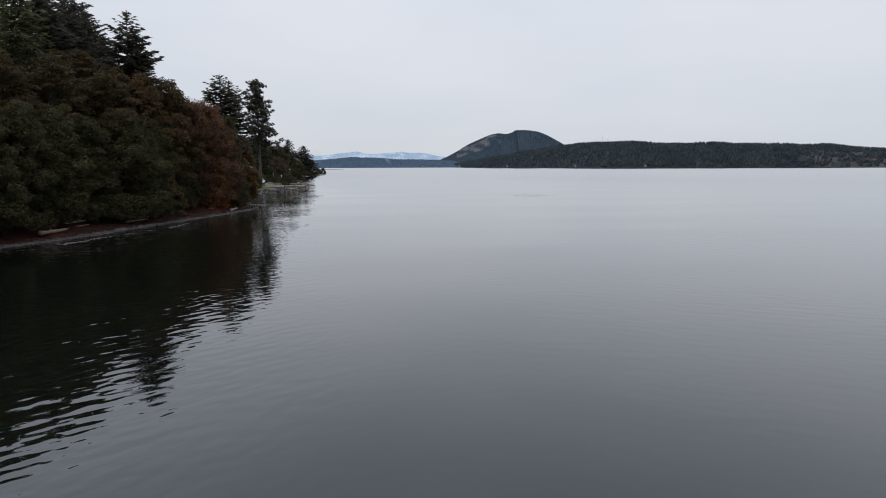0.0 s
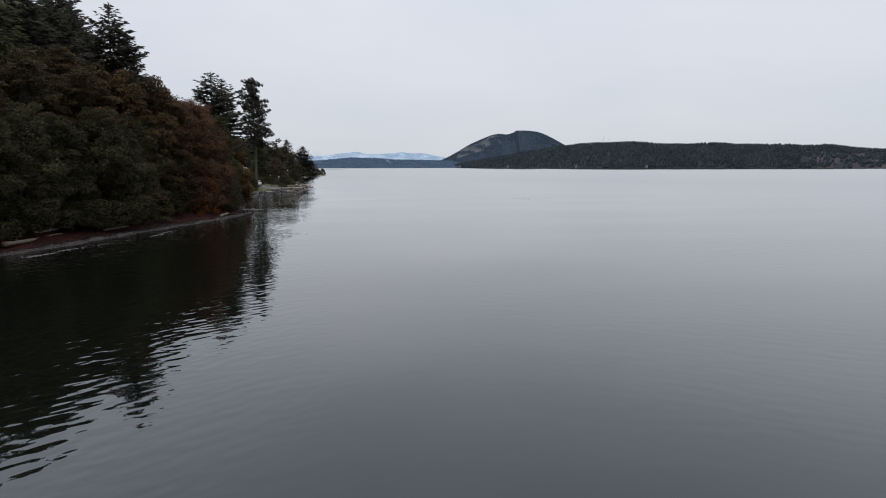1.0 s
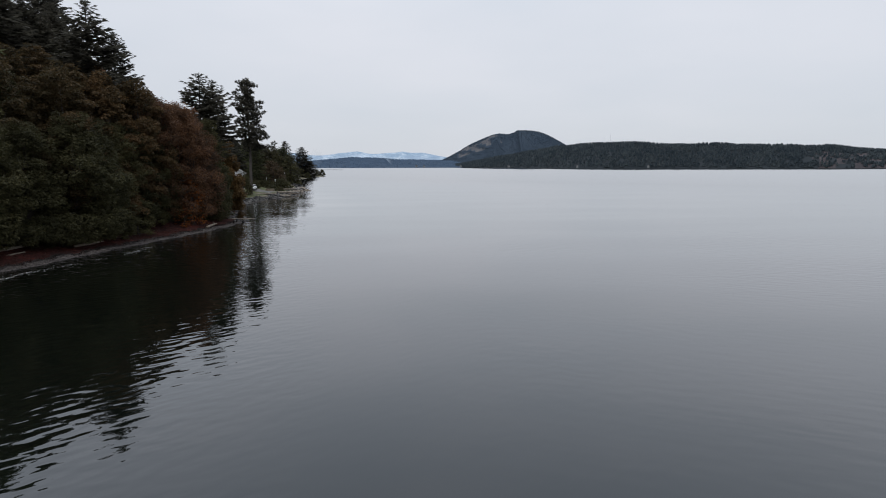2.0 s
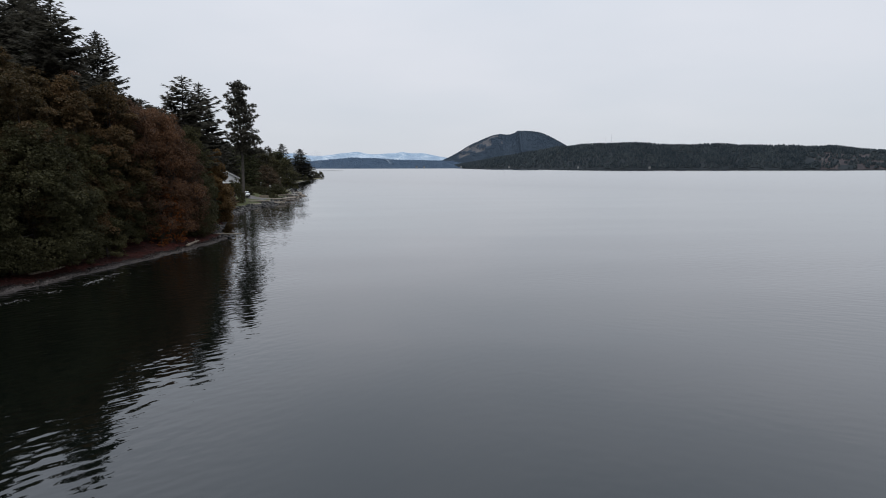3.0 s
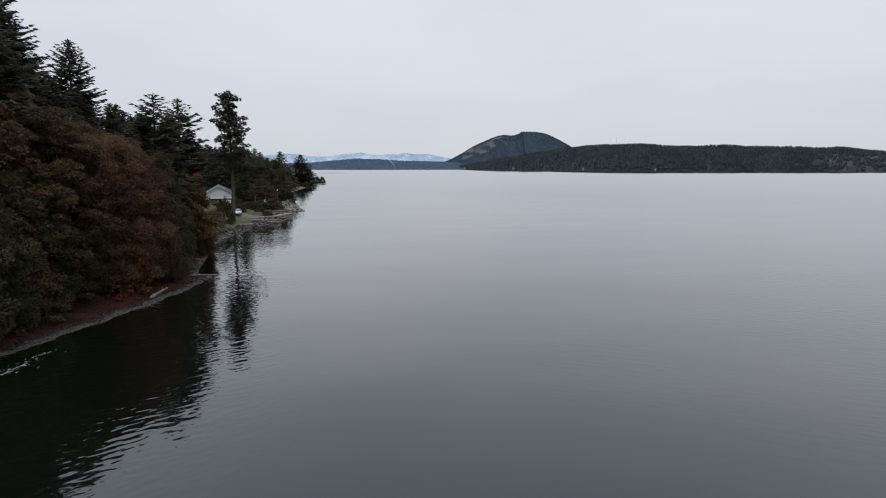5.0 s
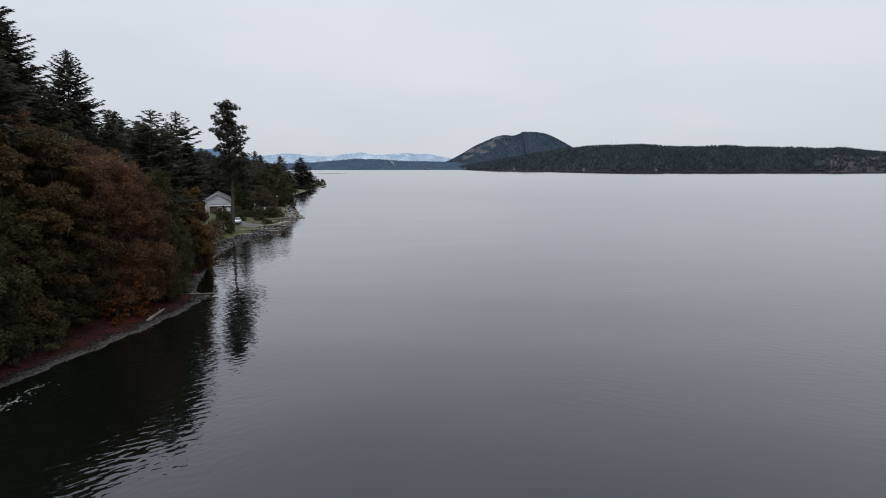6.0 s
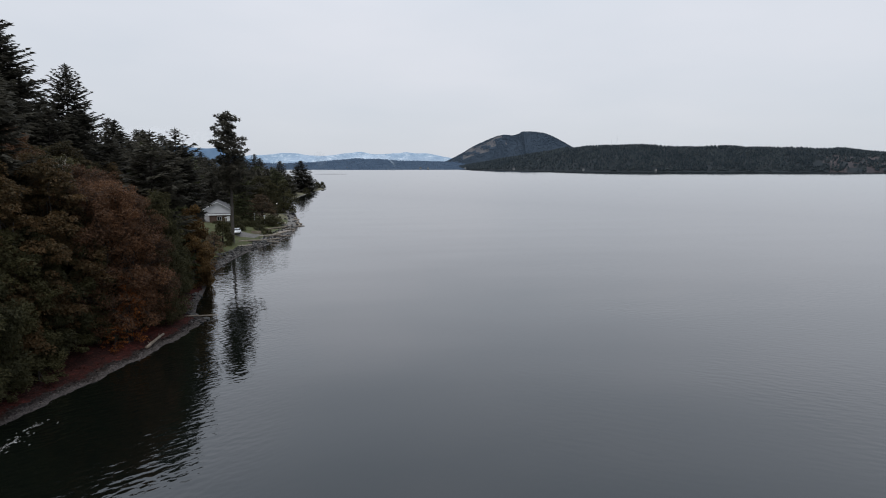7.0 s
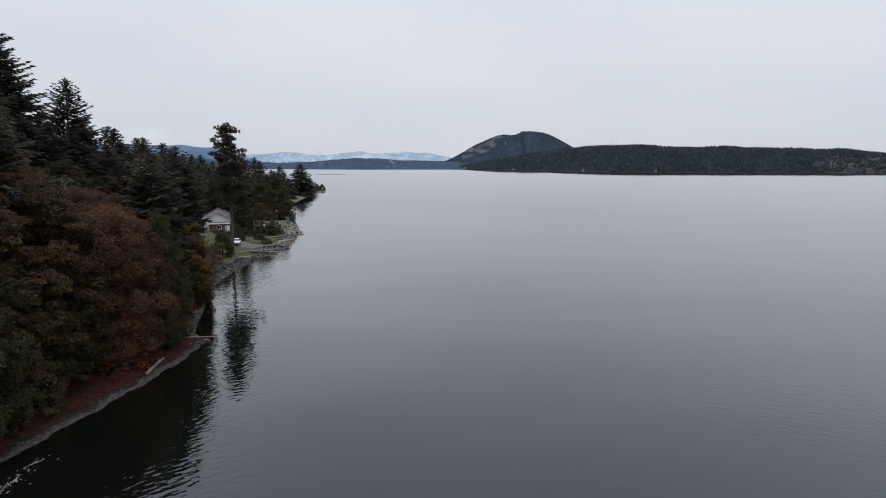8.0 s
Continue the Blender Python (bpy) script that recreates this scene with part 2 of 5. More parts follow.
        l.new(am.outputs[0], bu.inputs["Strength"])
        l.new(tex.outputs["Object"], mp.inputs["Vector"])
        l.new(mp.outputs[0], no.inputs["Vector"])
        l.new(no.outputs["Fac"], bu.inputs["Height"])
        l.new(last, bu.inputs["Normal"])
        last = bu.outputs["Normal"]
    l.new(last, b.inputs["Normal"])
    l.new(last, b.inputs["Coat Normal"])
    return m


WATER = water_material()


# ---- mesh helpers ----
def mesh(name, verts, faces, mats, index=None, smooth=False):
    me = bpy.data.meshes.new(name)
    me.from_pydata([tuple(v) for v in verts], [], [tuple(f) for f in faces])
    for mt in (mats if isinstance(mats, (list, tuple)) else [mats]):
        me.materials.append(mt)
    if index is not None:
        me.polygons.foreach_set("material_index", np.asarray(index, dtype=np.int32))
    if smooth:
        me.polygons.foreach_set("use_smooth", np.ones(len(me.polygons), dtype=bool))
    me.update()
    return me


def part(name, me, parent, label=""):
    """Link a mesh as one object under a thing or under a part."""
    ob = new(name, me)
    ob.parent = parent
    return tagged(ob, label) if label else ob


def bm_mesh(name, bm, mat):
    me = bpy.data.meshes.new(name)
    bm.to_mesh(me)
    bm.free()
    for mt in (mat if isinstance(mat, (list, tuple)) else [mat]):
        me.materials.append(mt)
    return me


def box_bm(bm, x0, x1, y0, y1, z0, z1, bevel=0.0):
    made = bmesh.ops.create_cube(bm, size=1.0)["verts"]
    for v in made:
        v.co = Vector((x0 + (v.co.x + 0.5) * (x1 - x0), y0 + (v.co.y + 0.5) * (y1 - y0), z0 + (v.co.z + 0.5) * (z1 - z0)))
    if bevel:
        edges = {e for v in made for e in v.link_edges}
        bmesh.ops.bevel(bm, geom=list(edges), offset=bevel, segments=1, affect="EDGES")
    return bm


def box(name, mat, x0, x1, y0, y1, z0, z1, bevel=0.02):
    return bm_mesh(name, box_bm(bmesh.new(), x0, x1, y0, y1, z0, z1, bevel), mat)


class Wood:
    """Collects tapered tubes into one list of points and faces."""

    def __init__(self):
        self.v, self.f = [], []

    def tube(self, pts, radii, sides=5):
        start = len(self.v)
        for i, (p, r) in enumerate(zip(pts, radii)):
            p = np.asarray(p, float)
            a = np.asarray(pts[min(i + 1, len(pts) - 1)], float) - np.asarray(pts[max(i - 1, 0)], float)
            a /= np.linalg.norm(a) + 1e-9
            u = np.cross(a, (0.3, 0.9, 0.2) if abs(a[2]) > 0.8 else (0, 0, 1))
            u /= np.linalg.norm(u) + 1e-9
            w = np.cross(a, u)
            for k in range(sides):
                t = 2 * math.pi * k / sides
                self.v.append(p + r * (math.cos(t) * u + math.sin(t) * w))
        for i in range(len(pts) - 1):
            for k in range(sides):
                a, b = start + i * sides + k, start + i * sides + (k + 1) % sides
                self.f.append((a, b, b + sides, a + sides))
        self.f.append(tuple(start + (len(pts) - 1) * sides + k for k in range(sides)))

    def mesh(self, name, mat):
        return mesh(name, self.v, self.f, mat, smooth=True)


def blades(centers, along, normal, length, width):
    """Pointed leaves or sprays, one triangle each: stem end, direction, facing, sizes."""
    along = along / (np.linalg.norm(along, axis=1, keepdims=True) + 1e-9)
    side = np.cross(along, normal)
    side /= np.linalg.norm(side, axis=1, keepdims=True) + 1e-9
    l, w = length[:, None], width[:, None]
    a = centers + side * w * 0.5
    b = centers - side * w * 0.5
    c = centers + along * l
    v = np.stack([a, b, c], 1).reshape(-1, 3)
    f = np.arange(len(centers) * 3).reshape(-1, 3)
    return v, f


def unit(rng, n):
    v = rng.normal(size=(n, 3))
    return v / np.linalg.norm(v, axis=1, keepdims=True)


# ---- the trees ----
def conifer(name, seed, height, reach, bare, leaf, limbs=90, ragged=0.35, gaps=0.0, droop=0.3, lift=0.65, profile=None, spray=0.75, step=0.42, bough=0.42):
    """A fir: tapered trunk and curved limbs that carry flat fans of hanging needle sprays. bare: the share of the height with no limbs."""
    rng = np.random.default_rng(seed)
    root = new(name)
    wood = Wood()
    lean = rng.normal(size=2) * 0.012 * height
    zs = np.linspace(0, 1, 9)
    stem = lambda t: np.array([lean[0] * t * t, lean[1] * t * t, height * t])
    wood.tube([stem(t) for t in zs], [0.012 * height * (1 - t) ** 0.9 + 0.02 for t in zs], 8)
    cs, al, no, le, wi = [], [], [], [], []
    up = np.array([0.0, 0.0, 1.0])

    def add(p, d, size):
        cs.append(p)
        al.append(d)
        no.append(up + rng.normal(size=3) * 0.55)
        le.append(size)
        wi.append(size * rng.uniform(0.42, 0.62))

    for k in range(limbs):
        if rng.random() < gaps:
            continue
        s = (k + rng.uniform(0, 1)) / limbs
        t = bare + (0.985 - bare) * s
        az = 2.39996 * k + rng.uniform(-0.5, 0.5)
        shape = np.interp(s, [p[0] for p in profile], [p[1] for p in profile])
        size = reach * shape * rng.uniform(1 - ragged, 1 + ragged * 0.45) + 0.2
        out = np.array([math.cos(az), math.sin(az), 0.0])
        tang = np.array([-out[1], out[0], 0.0])
        rise = lift * s ** 1.3 - droop * (1 - s) + rng.normal() * 0.07
        p0 = stem(t)
        turn = rng.normal() * 0.12
        limb = lambda q: p0 + (out + tang * turn * q) * size * q + up * size * (rise * q - 0.16 * q + 0.2 * q * q)
        if size > 1.2:
            wood.tube([limb(0), limb(0.5), limb(0.92)], [0.012 * size + 0.02, 0.008 * size + 0.012, 0.012], 3)
        n, fan = max(3, int(size / step)), spray * (0.42 + 0.58 * min(1.0, size / 2.4))
        for q in np.linspace(0.22 if size > 2 else 0.1, 1.0, n):
            p = limb(q)
            reach_q = bough * size * (1.05 - q) * rng.uniform(0.6, 1.15) + 0.2
            for sgn in (-1, 1):
                ang = rng.uniform(0.65, 1.15)
                d = out * math.cos(ang) + tang * math.sin(ang) * sgn + up * (rise * 0.5 - 0.12 + rng.normal() * 0.12)
                m = max(1, int(reach_q / (step * 1.05)))
                for j in range(m):
                    c = p + d * reach_q * (j + 0.2) / m - up * 0.05 * (j / m) * size * 0.3
                    for w in (-0.55, 0.55):
                        add(c + rng.normal(size=3) * 0.05, d + (tang * w * -sgn if w < 0 else out * w) * 0.8 + up * rng.uniform(-0.45, 0.1), fan * rng.uniform(0.7, 1.2))
            add(p, out + up * (rise * 0.6 + 0.1) + rng.normal(size=3) * 0.15, fan * rng.uniform(0.7, 1.1))
    for k in range(14):
        add(stem(0.995 - 0.006 * k), np.array([rng.normal() * 0.5, rng.normal() * 0.5, 0.8]), 0.3 + 0.03 * k)
    add(stem(0.985), up, 0.022 * height)
    wi[-1] = 0.12
    v, f = blades(np.array(cs), np.array(al), np.array(no), np.array(le), np.array(wi))
    part("trunk", wood.mesh("trunk", BARK), root)
    part("crown", mesh("crown", v, f, leaf), root)
    return root


def ragged_fir(name, seed, height, bare, leaf):
    """An old fir with a long bare trunk and a wind-worn crown of separate tufts, bent over at its top."""
    rng = np.random.default_rng(seed)
    root = new(name)
    wood = Wood()
    zs = np.linspace(0, 1, 14)
    stem = lambda t: np.array([0.35 * math.sin(5.2 * t) * t - 1.5 * max(0.0, t - 0.86) / 0.14 * max(0.0, t - 0.8), 0.3 * math.sin(4.1 * t + 1) * t, height * t])
    wood.tube([stem(t) for t in zs], [0.0125 * height * (1 - t) ** 0.7 + 0.05 for t in zs], 9)
    C, A, N, L, W = [], [], [], [], []
    widths = [(0, 0.5), (0.08, 0.85), (0.2, 1.0), (0.35, 0.95), (0.5, 0.76), (0.62, 0.82), (0.75, 0.62), (0.88, 0.64), (1.0, 0.4)]

    def tuft(c, r, count):
        u = unit(rng, count)
        C.append(c + u * (r * rng.uniform(0.2, 1.0, count) ** 0.5)[:, None] * np.array([1.0, 1.0, 0.55]))
        A.append(u * np.array([1, 1, 0.4]) + unit(rng, count) * 0.5 + np.array([0, 0, -0.15]))
        N.append(np.array([0, 0, 1.0]) + rng.normal(size=(count, 3)) * 0.7)
        le = rng.uniform(0.35, 0.75, count)
        L.append(le)
        W.append(le * rng.uniform(0.35, 0.55, count))

    for k in range(84):
        s = (k + rng.uniform(0, 1)) / 84
        t = bare + (0.99 - bare) * s
        az = 2.39996 * k + rng.uniform(-0.6, 0.6)
        size = 5.3 * np.interp(s, [p[0] for p in widths], [p[1] for p in widths]) * rng.uniform(0.55, 1.15)
        size *= 1 + (0.42 - 0.55 * s) * math.cos(az)
        out = np.array([math.cos(az), math.sin(az), 0.0])
        rise = rng.uniform(-0.25, 0.1) + 0.25 * s
        p0 = stem(t)
        limb = lambda q: p0 + out * size * q + np.array([0, 0, size * (rise * q - 0.3 * q * (1 - q) * rng.uniform(0.5, 1.3))])
        pts = [limb(q) for q in (0, 0.35, 0.7, 1.0)]
        wood.tube(pts, [0.07, 0.055, 0.04, 0.02], 4)
        tang = np.array([-out[1], out[0], 0.0])
        for q in np.arange(0.34, 1.03, 0.9 / max(size, 1.0)):
            r = rng.uniform(0.38, 0.85)
            if rng.random() < 0.88:
                tuft(limb(q) + tang * rng.normal() * 0.6 + np.array([0, 0, rng.uniform(-0.7, 0.35)]), r, int(110 * r))
    v, f = blades(np.concatenate(C), np.concatenate(A), np.concatenate(N), np.concatenate(L), np.concatenate(W))
    part("trunk", wood.mesh("trunk", BARK_GREY), root, "long grey bare trunk")
    part("crown", mesh("crown", v, f, leaf), root)
    return root


def broadleaf(name, seed, height, reach, leaf, lobes=15, clumps=8, leaves=100, size=0.3, low=0.18, bark=None, sparse=0.0, stems=1, flat=0.62):
    """A broad crown: lobes on curved limbs, each built up of flattened leaf clumps. low: where the crown begins, as a share of the height."""
    rng = np.random.default_rng(seed)
    root = new(name)
    wood = Wood()
    base_r = 0.016 * height + 0.04
    fork = np.array([rng.normal() * 0.025 * height, rng.normal() * 0.025 * height, height * 0.36])
    for s in range(stems):
        off = np.array([rng.normal(), rng.normal(), 0]) * (0.0 if s == 0 else 0.06 * height)
        wood.tube([off, off * 0.8 + fork * 0.5 + rng.normal(size=3) * 0.1, fork + off * 0.6, fork * 1.4 + off * 0.7, fork * 1.85 + off * 0.7],
                  [base_r, base_r * 0.8, base_r * 0.65, base_r * 0.4, base_r * 0.15], 7)
    C, A, N, L, W = [], [], [], [], []
    golden = 2.39996
    for k in range(lobes):
        # lobes climb round the axis; the crown is widest a third of the way up
        q = (k + rng.uniform(0.1, 0.9)) / lobes
        z = height * (low + (0.93 - low) * q)
        girth = reach * math.sin(math.pi * min(1.0, 0.30 + 0.70 * q)) ** 0.7 * rng.uniform(0.62, 0.95)
        az = golden * k + rng.uniform(-0.4, 0.4)
        rad = reach * rng.uniform(0.34, 0.5) * (1 - 0.25 * q)
        lobe = np.array([math.cos(az) * max(0, girth - rad * 0.55), math.sin(az) * max(0, girth - rad * 0.55), z - rad * 0.25])
        lobe[2] = max(lobe[2], rad * 0.35)
        f0 = fork * rng.uniform(0.4, 1.7)
        f0[2] = min(f0[2], max(lobe[2] - 0.2, 0.3))
        bend = (f0 + lobe) / 2 + np.array([0, 0, -0.06 * reach]) + rng.normal(size=3) * 0.04 * reach
        wood.tube([f0, bend, lobe], [base_r * 0.32, base_r * 0.2, base_r * 0.08], 4)
        for j in range(clumps):
            d = unit(rng, 1)[0]
            d = d + np.array([math.cos(az), math.sin(az), 0.5]) * 0.5
            d /= np.linalg.norm(d)
            c = lobe + d * rad * rng.uniform(0.45, 1.15) * np.array([1, 1, 0.9])
            r = rad * rng.uniform(0.22, 0.46)
            c[2] = max(c[2], r * 0.4)
            if sparse:
                for t in range(2):
                    e = c + unit(rng, 1)[0] * r * 1.1
                    wood.tube([lobe, (c + e) / 2 + rng.normal(size=3) * 0.08, e], [base_r * 0.08, base_r * 0.05, 0.012], 3)
            m = int(leaves * (r / (0.19 * reach)) ** 2 * (1 - sparse * rng.uniform(0.2, 1.0)))
            u = unit(rng, m)
            if flat < 0.8:
                u[:, 2] = np.where(u[:, 2] < -0.25, -u[:, 2], u[:, 2])
            rr = r * rng.uniform(0.3, 1.0, m) ** 0.35
            C.append(c + u * rr[:, None] * np.array([1.1, 1.1, flat]))
            A.append(u * np.array([1, 1, 0.3]) + unit(rng, m) * 0.55 + np.array([0, 0, -0.45]))
            N.append(u * 0.8 + np.array([0, 0, 0.6]) + rng.normal(size=(m, 3)) * 0.5)
            le = size * rng.uniform(0.6, 1.4, m)
            L.append(le)
            W.append(le * rng.uniform(0.7, 1.1, m))
    v, f = blades(np.concatenate(C), np.concatenate(A), np.concatenate(N), np.concatenate(L), np.concatenate(W))
    v[:, 2] = np.maximum(v[:, 2], 0.02)
    part("trunk", wood.mesh("trunk", bark or BARK), root)
    part("crown", mesh("crown", v, f, leaf), root)
    return root


# ---- the shore and the land ----
SHORE = [(-80, -46), (20, -43), (58, -41.0), (68, -38.2), (76, -37.4), (86, -35.8), (93, -34.6), (100, -33.6), (107, -32.9), (113, -32.8), (116.5, -33.2),
         (119.5, -35.9), (126, -38.2), (132, -39.8), (138, -41.6), (146, -44.1), (155, -46.3), (163, -47.2), (170, -47.9), (184, -48.4), (196, -47.2), (207, -46.5), (215, -46.6), (228, -48.0),
         (244, -51.0), (260, -54.8), (294, -64.6), (322, -76.1), (360, -86.0), (393, -91.4), (479, -100.7), (560, -103.6), (571, -104.5), (585, -116.0),
         (640, -160.0), (900, -260)]
SY, SX = np.array([p[0] for p in SHORE], float), np.array([p[1] for p in SHORE], float)


def shore(y):
    """Where the water's edge lies, with small bays along the near beach."""
    bays = 0.17 * math.sin(0.83 * y) + 0.12 * math.sin(1.9 * y + 1) + 0.07 * math.sin(4.3 * y)
    return float(np.interp(y, SY, SX)) + bays * (1.0 if y < 114 else max(0.0, (120 - y) / 6))


def ease(a, b, t):
    t = min(1.0, max(0.0, (t - a) / (b - a)))
    return t * t * (3 - 2 * t)


def land(x, y):
    """Height of the ground."""
    d = shore(y) - x
    rough = noise.noise(Vector((x * 0.12, y * 0.12, 3.1))) * 0.5 + noise.noise(Vector((x * 0.5, y * 0.5, 7.7))) * 0.14
    if d < 0:
        return max(-4.0, 0.16 * d) - 0.05 + 0.05 * rough
    wild = 1 - ease(122, 160, y)
    hill = 1 - ease(165, 230, y)
    beach = np.interp(d, [0, 3, 5, 8, 20, 34, 60, 120, 400], [0, 0.45, 0.85, 2.2, 10.5, 16.5, 21, 26, 30])
    flat = np.interp(d, [0, 1.2, 3.5, 5, 20, 45, 80, 400], [0, 0.2, 0.75, 1.2, 2.6, 4.0, 7.0, 16])
    slope = np.interp(d, [0, 9, 16, 34, 60, 400], [0, 0, 2.5, 11.5, 17, 22])
    spit = 1 - ease(330, 480, y)
    z = wild * beach + (1 - wild) * (flat * (0.35 + 0.65 * spit) + hill * slope)
    return float(z + rough * min(1.0, d / 6.0))


def build_land():
    ys = np.concatenate([np.arange(-80, 20, 8), np.arange(20, 50, 1.0), np.arange(50, 126, 0.4), np.arange(126, 235, 1.0), np.arange(235, 420, 3.0), np.arange(420, 901, 12.0)])
    ds = np.concatenate([[-60, -30, -14, -8, -5, -3], np.arange(-2, 3, 0.25), np.arange(3, 12, 0.6), np.arange(12, 60, 2.0), [64, 72, 84, 100, 130, 180, 260, 400]])
    verts, faces, idx = [], [], []
    for y in ys:
        for d in ds:
            x = shore(y) - d
            verts.append((x, y, land(x, y)))
    m = len(ds)
    for i in range(len(ys) - 1):
        for j in range(m - 1):
            faces.append((i * m + j, (i + 1) * m + j, (i + 1) * m + j + 1, i * m + j + 1))
            y, d = ys[i], ds[j]
            wob = 0.7 * noise.noise(Vector((d * 0.4, y * 0.25, 0.0)))
            edge = 0.75 * noise.noise(Vector((0.0, y * 0.45, 5.0))) + 0.35 * noise.noise(Vector((d, y * 1.3, 2.0)))
            if d < (0.95 + edge if y < 126 else 0.6 + wob if y < 165 else 0.9 + wob):
                k = 0 if y < 192 else 5
            elif y < 162:
                k = 1 if d < 11 else 2
            elif y < 330:
                wide = 2.4 + 1.3 * ease(186, 205, y)
                k = (0 if y < 186 else 5) if d < wide + wob else 5 if (198 < y < 206 and 5 < d < 14) else (3 if d < 25 + 4 * wob and y < 258 else 2 if d > 13 else 4)
            else:
                k = 4 if d < 26 else 2
            idx.append(k)
    ob = new("ground", mesh("ground", verts, faces, [GRAVEL, LITTER, SOIL, LAWN, DRY_GRASS, PALE_GRAVEL], idx, True))
    return tagged(ob, "steep wooded bank with a narrow gravel beach and lawn", "ground", kind="structure")


build_land()


def build_sea():
    """One round sheet of water out to the far shores."""
    rings = [0.0, 20, 60, 140, 300, 600, 1200, 2400, 4700]
    ang = np.radians(np.arange(0, 360, 7.5))
    verts = [(r * math.sin(a), 10 + r * math.cos(a), 0.0) for r in rings for a in ang]
    m = len(ang)
    faces = [(i * m + j, i * m + (j + 1) % m, (i + 1) * m + (j + 1) % m, (i + 1) * m + j) for i in range(len(rings) - 1) for j in range(m)]
    sheet = new("water", mesh("water", verts, faces, WATER))
    return tagged(sheet, "calm grey sea water with small ripples", "water", kind="structure")


build_sea()


# ---- the far shores ----
def ridge(name, label, front, crest, back, mats, bare, trees, tree_mat, tall, seed, rough=0.12, kind="structure"):
    """A wooded ridge: front, crest and back lines of (x, y, z), with conifers scattered on it as stuff."""
    rng = np.random.default_rng(seed)
    nu, nv = 90, 16
    F, C, B = [np.array([[np.interp(t, np.linspace(0, 1, len(line)), [p[k] for p in line]) for k in range(3)] for t in np.linspace(0, 1, nu)])
               for line in (front, crest, back)]
    verts, faces, idx = [], [], []
    grid = np.zeros((nu, nv, 3))
    for i in range(nu):
        for j in range(nv):
            v = j / (nv - 1)
            if v <= 0.7:
                q = v / 0.7
                p = F[i] * (1 - q) + C[i] * q
                p[2] = F[i][2] + (C[i][2] - F[i][2]) * (0.16 * min(1, q * 8) + 0.84 * math.sin(q * math.pi / 2) ** 1.15)
            else:
                q = (v - 0.7) / 0.3
                p = C[i] * (1 - q) + B[i] * q
                p[2] = C[i][2] + (B[i][2] - C[i][2]) * q * q
            if 0 < v < 1:
                p[2] += C[i][2] * rough * noise.noise(Vector((p[0] * 0.011, p[1] * 0.011, seed))) * min(1, v * 4)
            grid[i, j] = p
            verts.append(p)
    for i in range(nu - 1):
        for j in range(nv - 1):
            faces.append((i * nv + j, (i + 1) * nv + j, (i + 1) * nv + j + 1, i * nv + j + 1))
            idx.append(1 if bare(i / nu, j / (nv * 0.7), rng) else 0)
    ob = new(name, mesh(name, verts, faces, mats, idx, True))
    tagged(ob, label, "hill", kind=kind)
    if not trees:
        return ob
    V, T = [], []
    made = 0
    while made < trees:
        i, j = rng.uniform(0, nu - 1.01), rng.uniform(0.15, nv * 0.8)
        a, b = int(i), int(j)
        if bare(i / nu, j / (nv * 0.7), rng) and rng.random() < 0.9:
            continue
        p = grid[a, b] * (1 - i + a) * (1 - j + b) + grid[a + 1, b] * (i - a) * (1 - j + b) + grid[a, b + 1] * (1 - i + a) * (j - b) + grid[a + 1, b + 1] * (i - a) * (j - b)
        h = tall * rng.uniform(0.55, 1.25)
        r = h * rng.uniform(0.3, 0.5)
        o = len(V)
        V.append((p[0] + rng.normal() * 0.05 * h, p[1], p[2] + h))
        turn = rng.uniform(0, 6.28)
        for lev, (hz, rs) in enumerate(((0.55, 0.62), (0.12, 1.0))):
            for k in range(4):
                t = turn + 2 * math.pi * k / 4 + lev * 0.6
                rk = r * rs * rng.uniform(0.75, 1.2)
                V.append((p[0] + rk * math.cos(t), p[1] + rk * math.sin(t), p[2] + h * hz * rng.uniform(0.85, 1.15)))
        for k in range(4):
            T.append((o, o + 1 + k, o + 1 + (k + 1) % 4))
            T.append((o + 1 + k, o + 5 + k, o + 5 + (k + 1) % 4, o + 1 + (k + 1) % 4))
        made += 1
    woods = new("far_woods", mesh("far_woods", V, T, tree_mat))
    tagged(woods, "dense dark conifer woods covering the " + name.replace("_", " "), "woods", kind="stuff")
    return ob


def no_bare(u, v, rng):
    return False


def island_bare(u, v, rng):
    return u > 0.6 and v < 0.5 and noise.noise(Vector((u * 60, v * 9, 4))) > -0.02


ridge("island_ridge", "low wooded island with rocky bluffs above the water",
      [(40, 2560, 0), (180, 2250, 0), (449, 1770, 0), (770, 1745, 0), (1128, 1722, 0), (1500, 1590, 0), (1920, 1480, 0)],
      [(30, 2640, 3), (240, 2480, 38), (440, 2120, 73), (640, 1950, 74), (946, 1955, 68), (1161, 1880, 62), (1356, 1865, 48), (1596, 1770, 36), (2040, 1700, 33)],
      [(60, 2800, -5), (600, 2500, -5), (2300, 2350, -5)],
      [HAZED_FAR_SOIL, FAR_ROCK], island_bare, 16000, HAZED_FAR_TREE, 9.0, 5)
HILL_CREST = [(-80, 18), (-20, 26), (23, 44), (75, 72), (119, 99), (158, 119), (202, 138), (240, 152), (276, 160), (323, 158), (350, 166), (362, 175),
              (421, 175), (468, 167), (515, 148), (559, 125), (592, 105), (650, 70), (760, 30)]


def hill_bare(u, v, rng):
    """Bare rock on the hill's western shoulder, thinning out over the top."""
    fade = max(0.0, (u - 0.36) / 0.1)
    return 0.16 < u and 0.34 < v < 0.85 and noise.noise(Vector((u * 22, v * 6, 2))) > -0.02 + 0.5 * fade


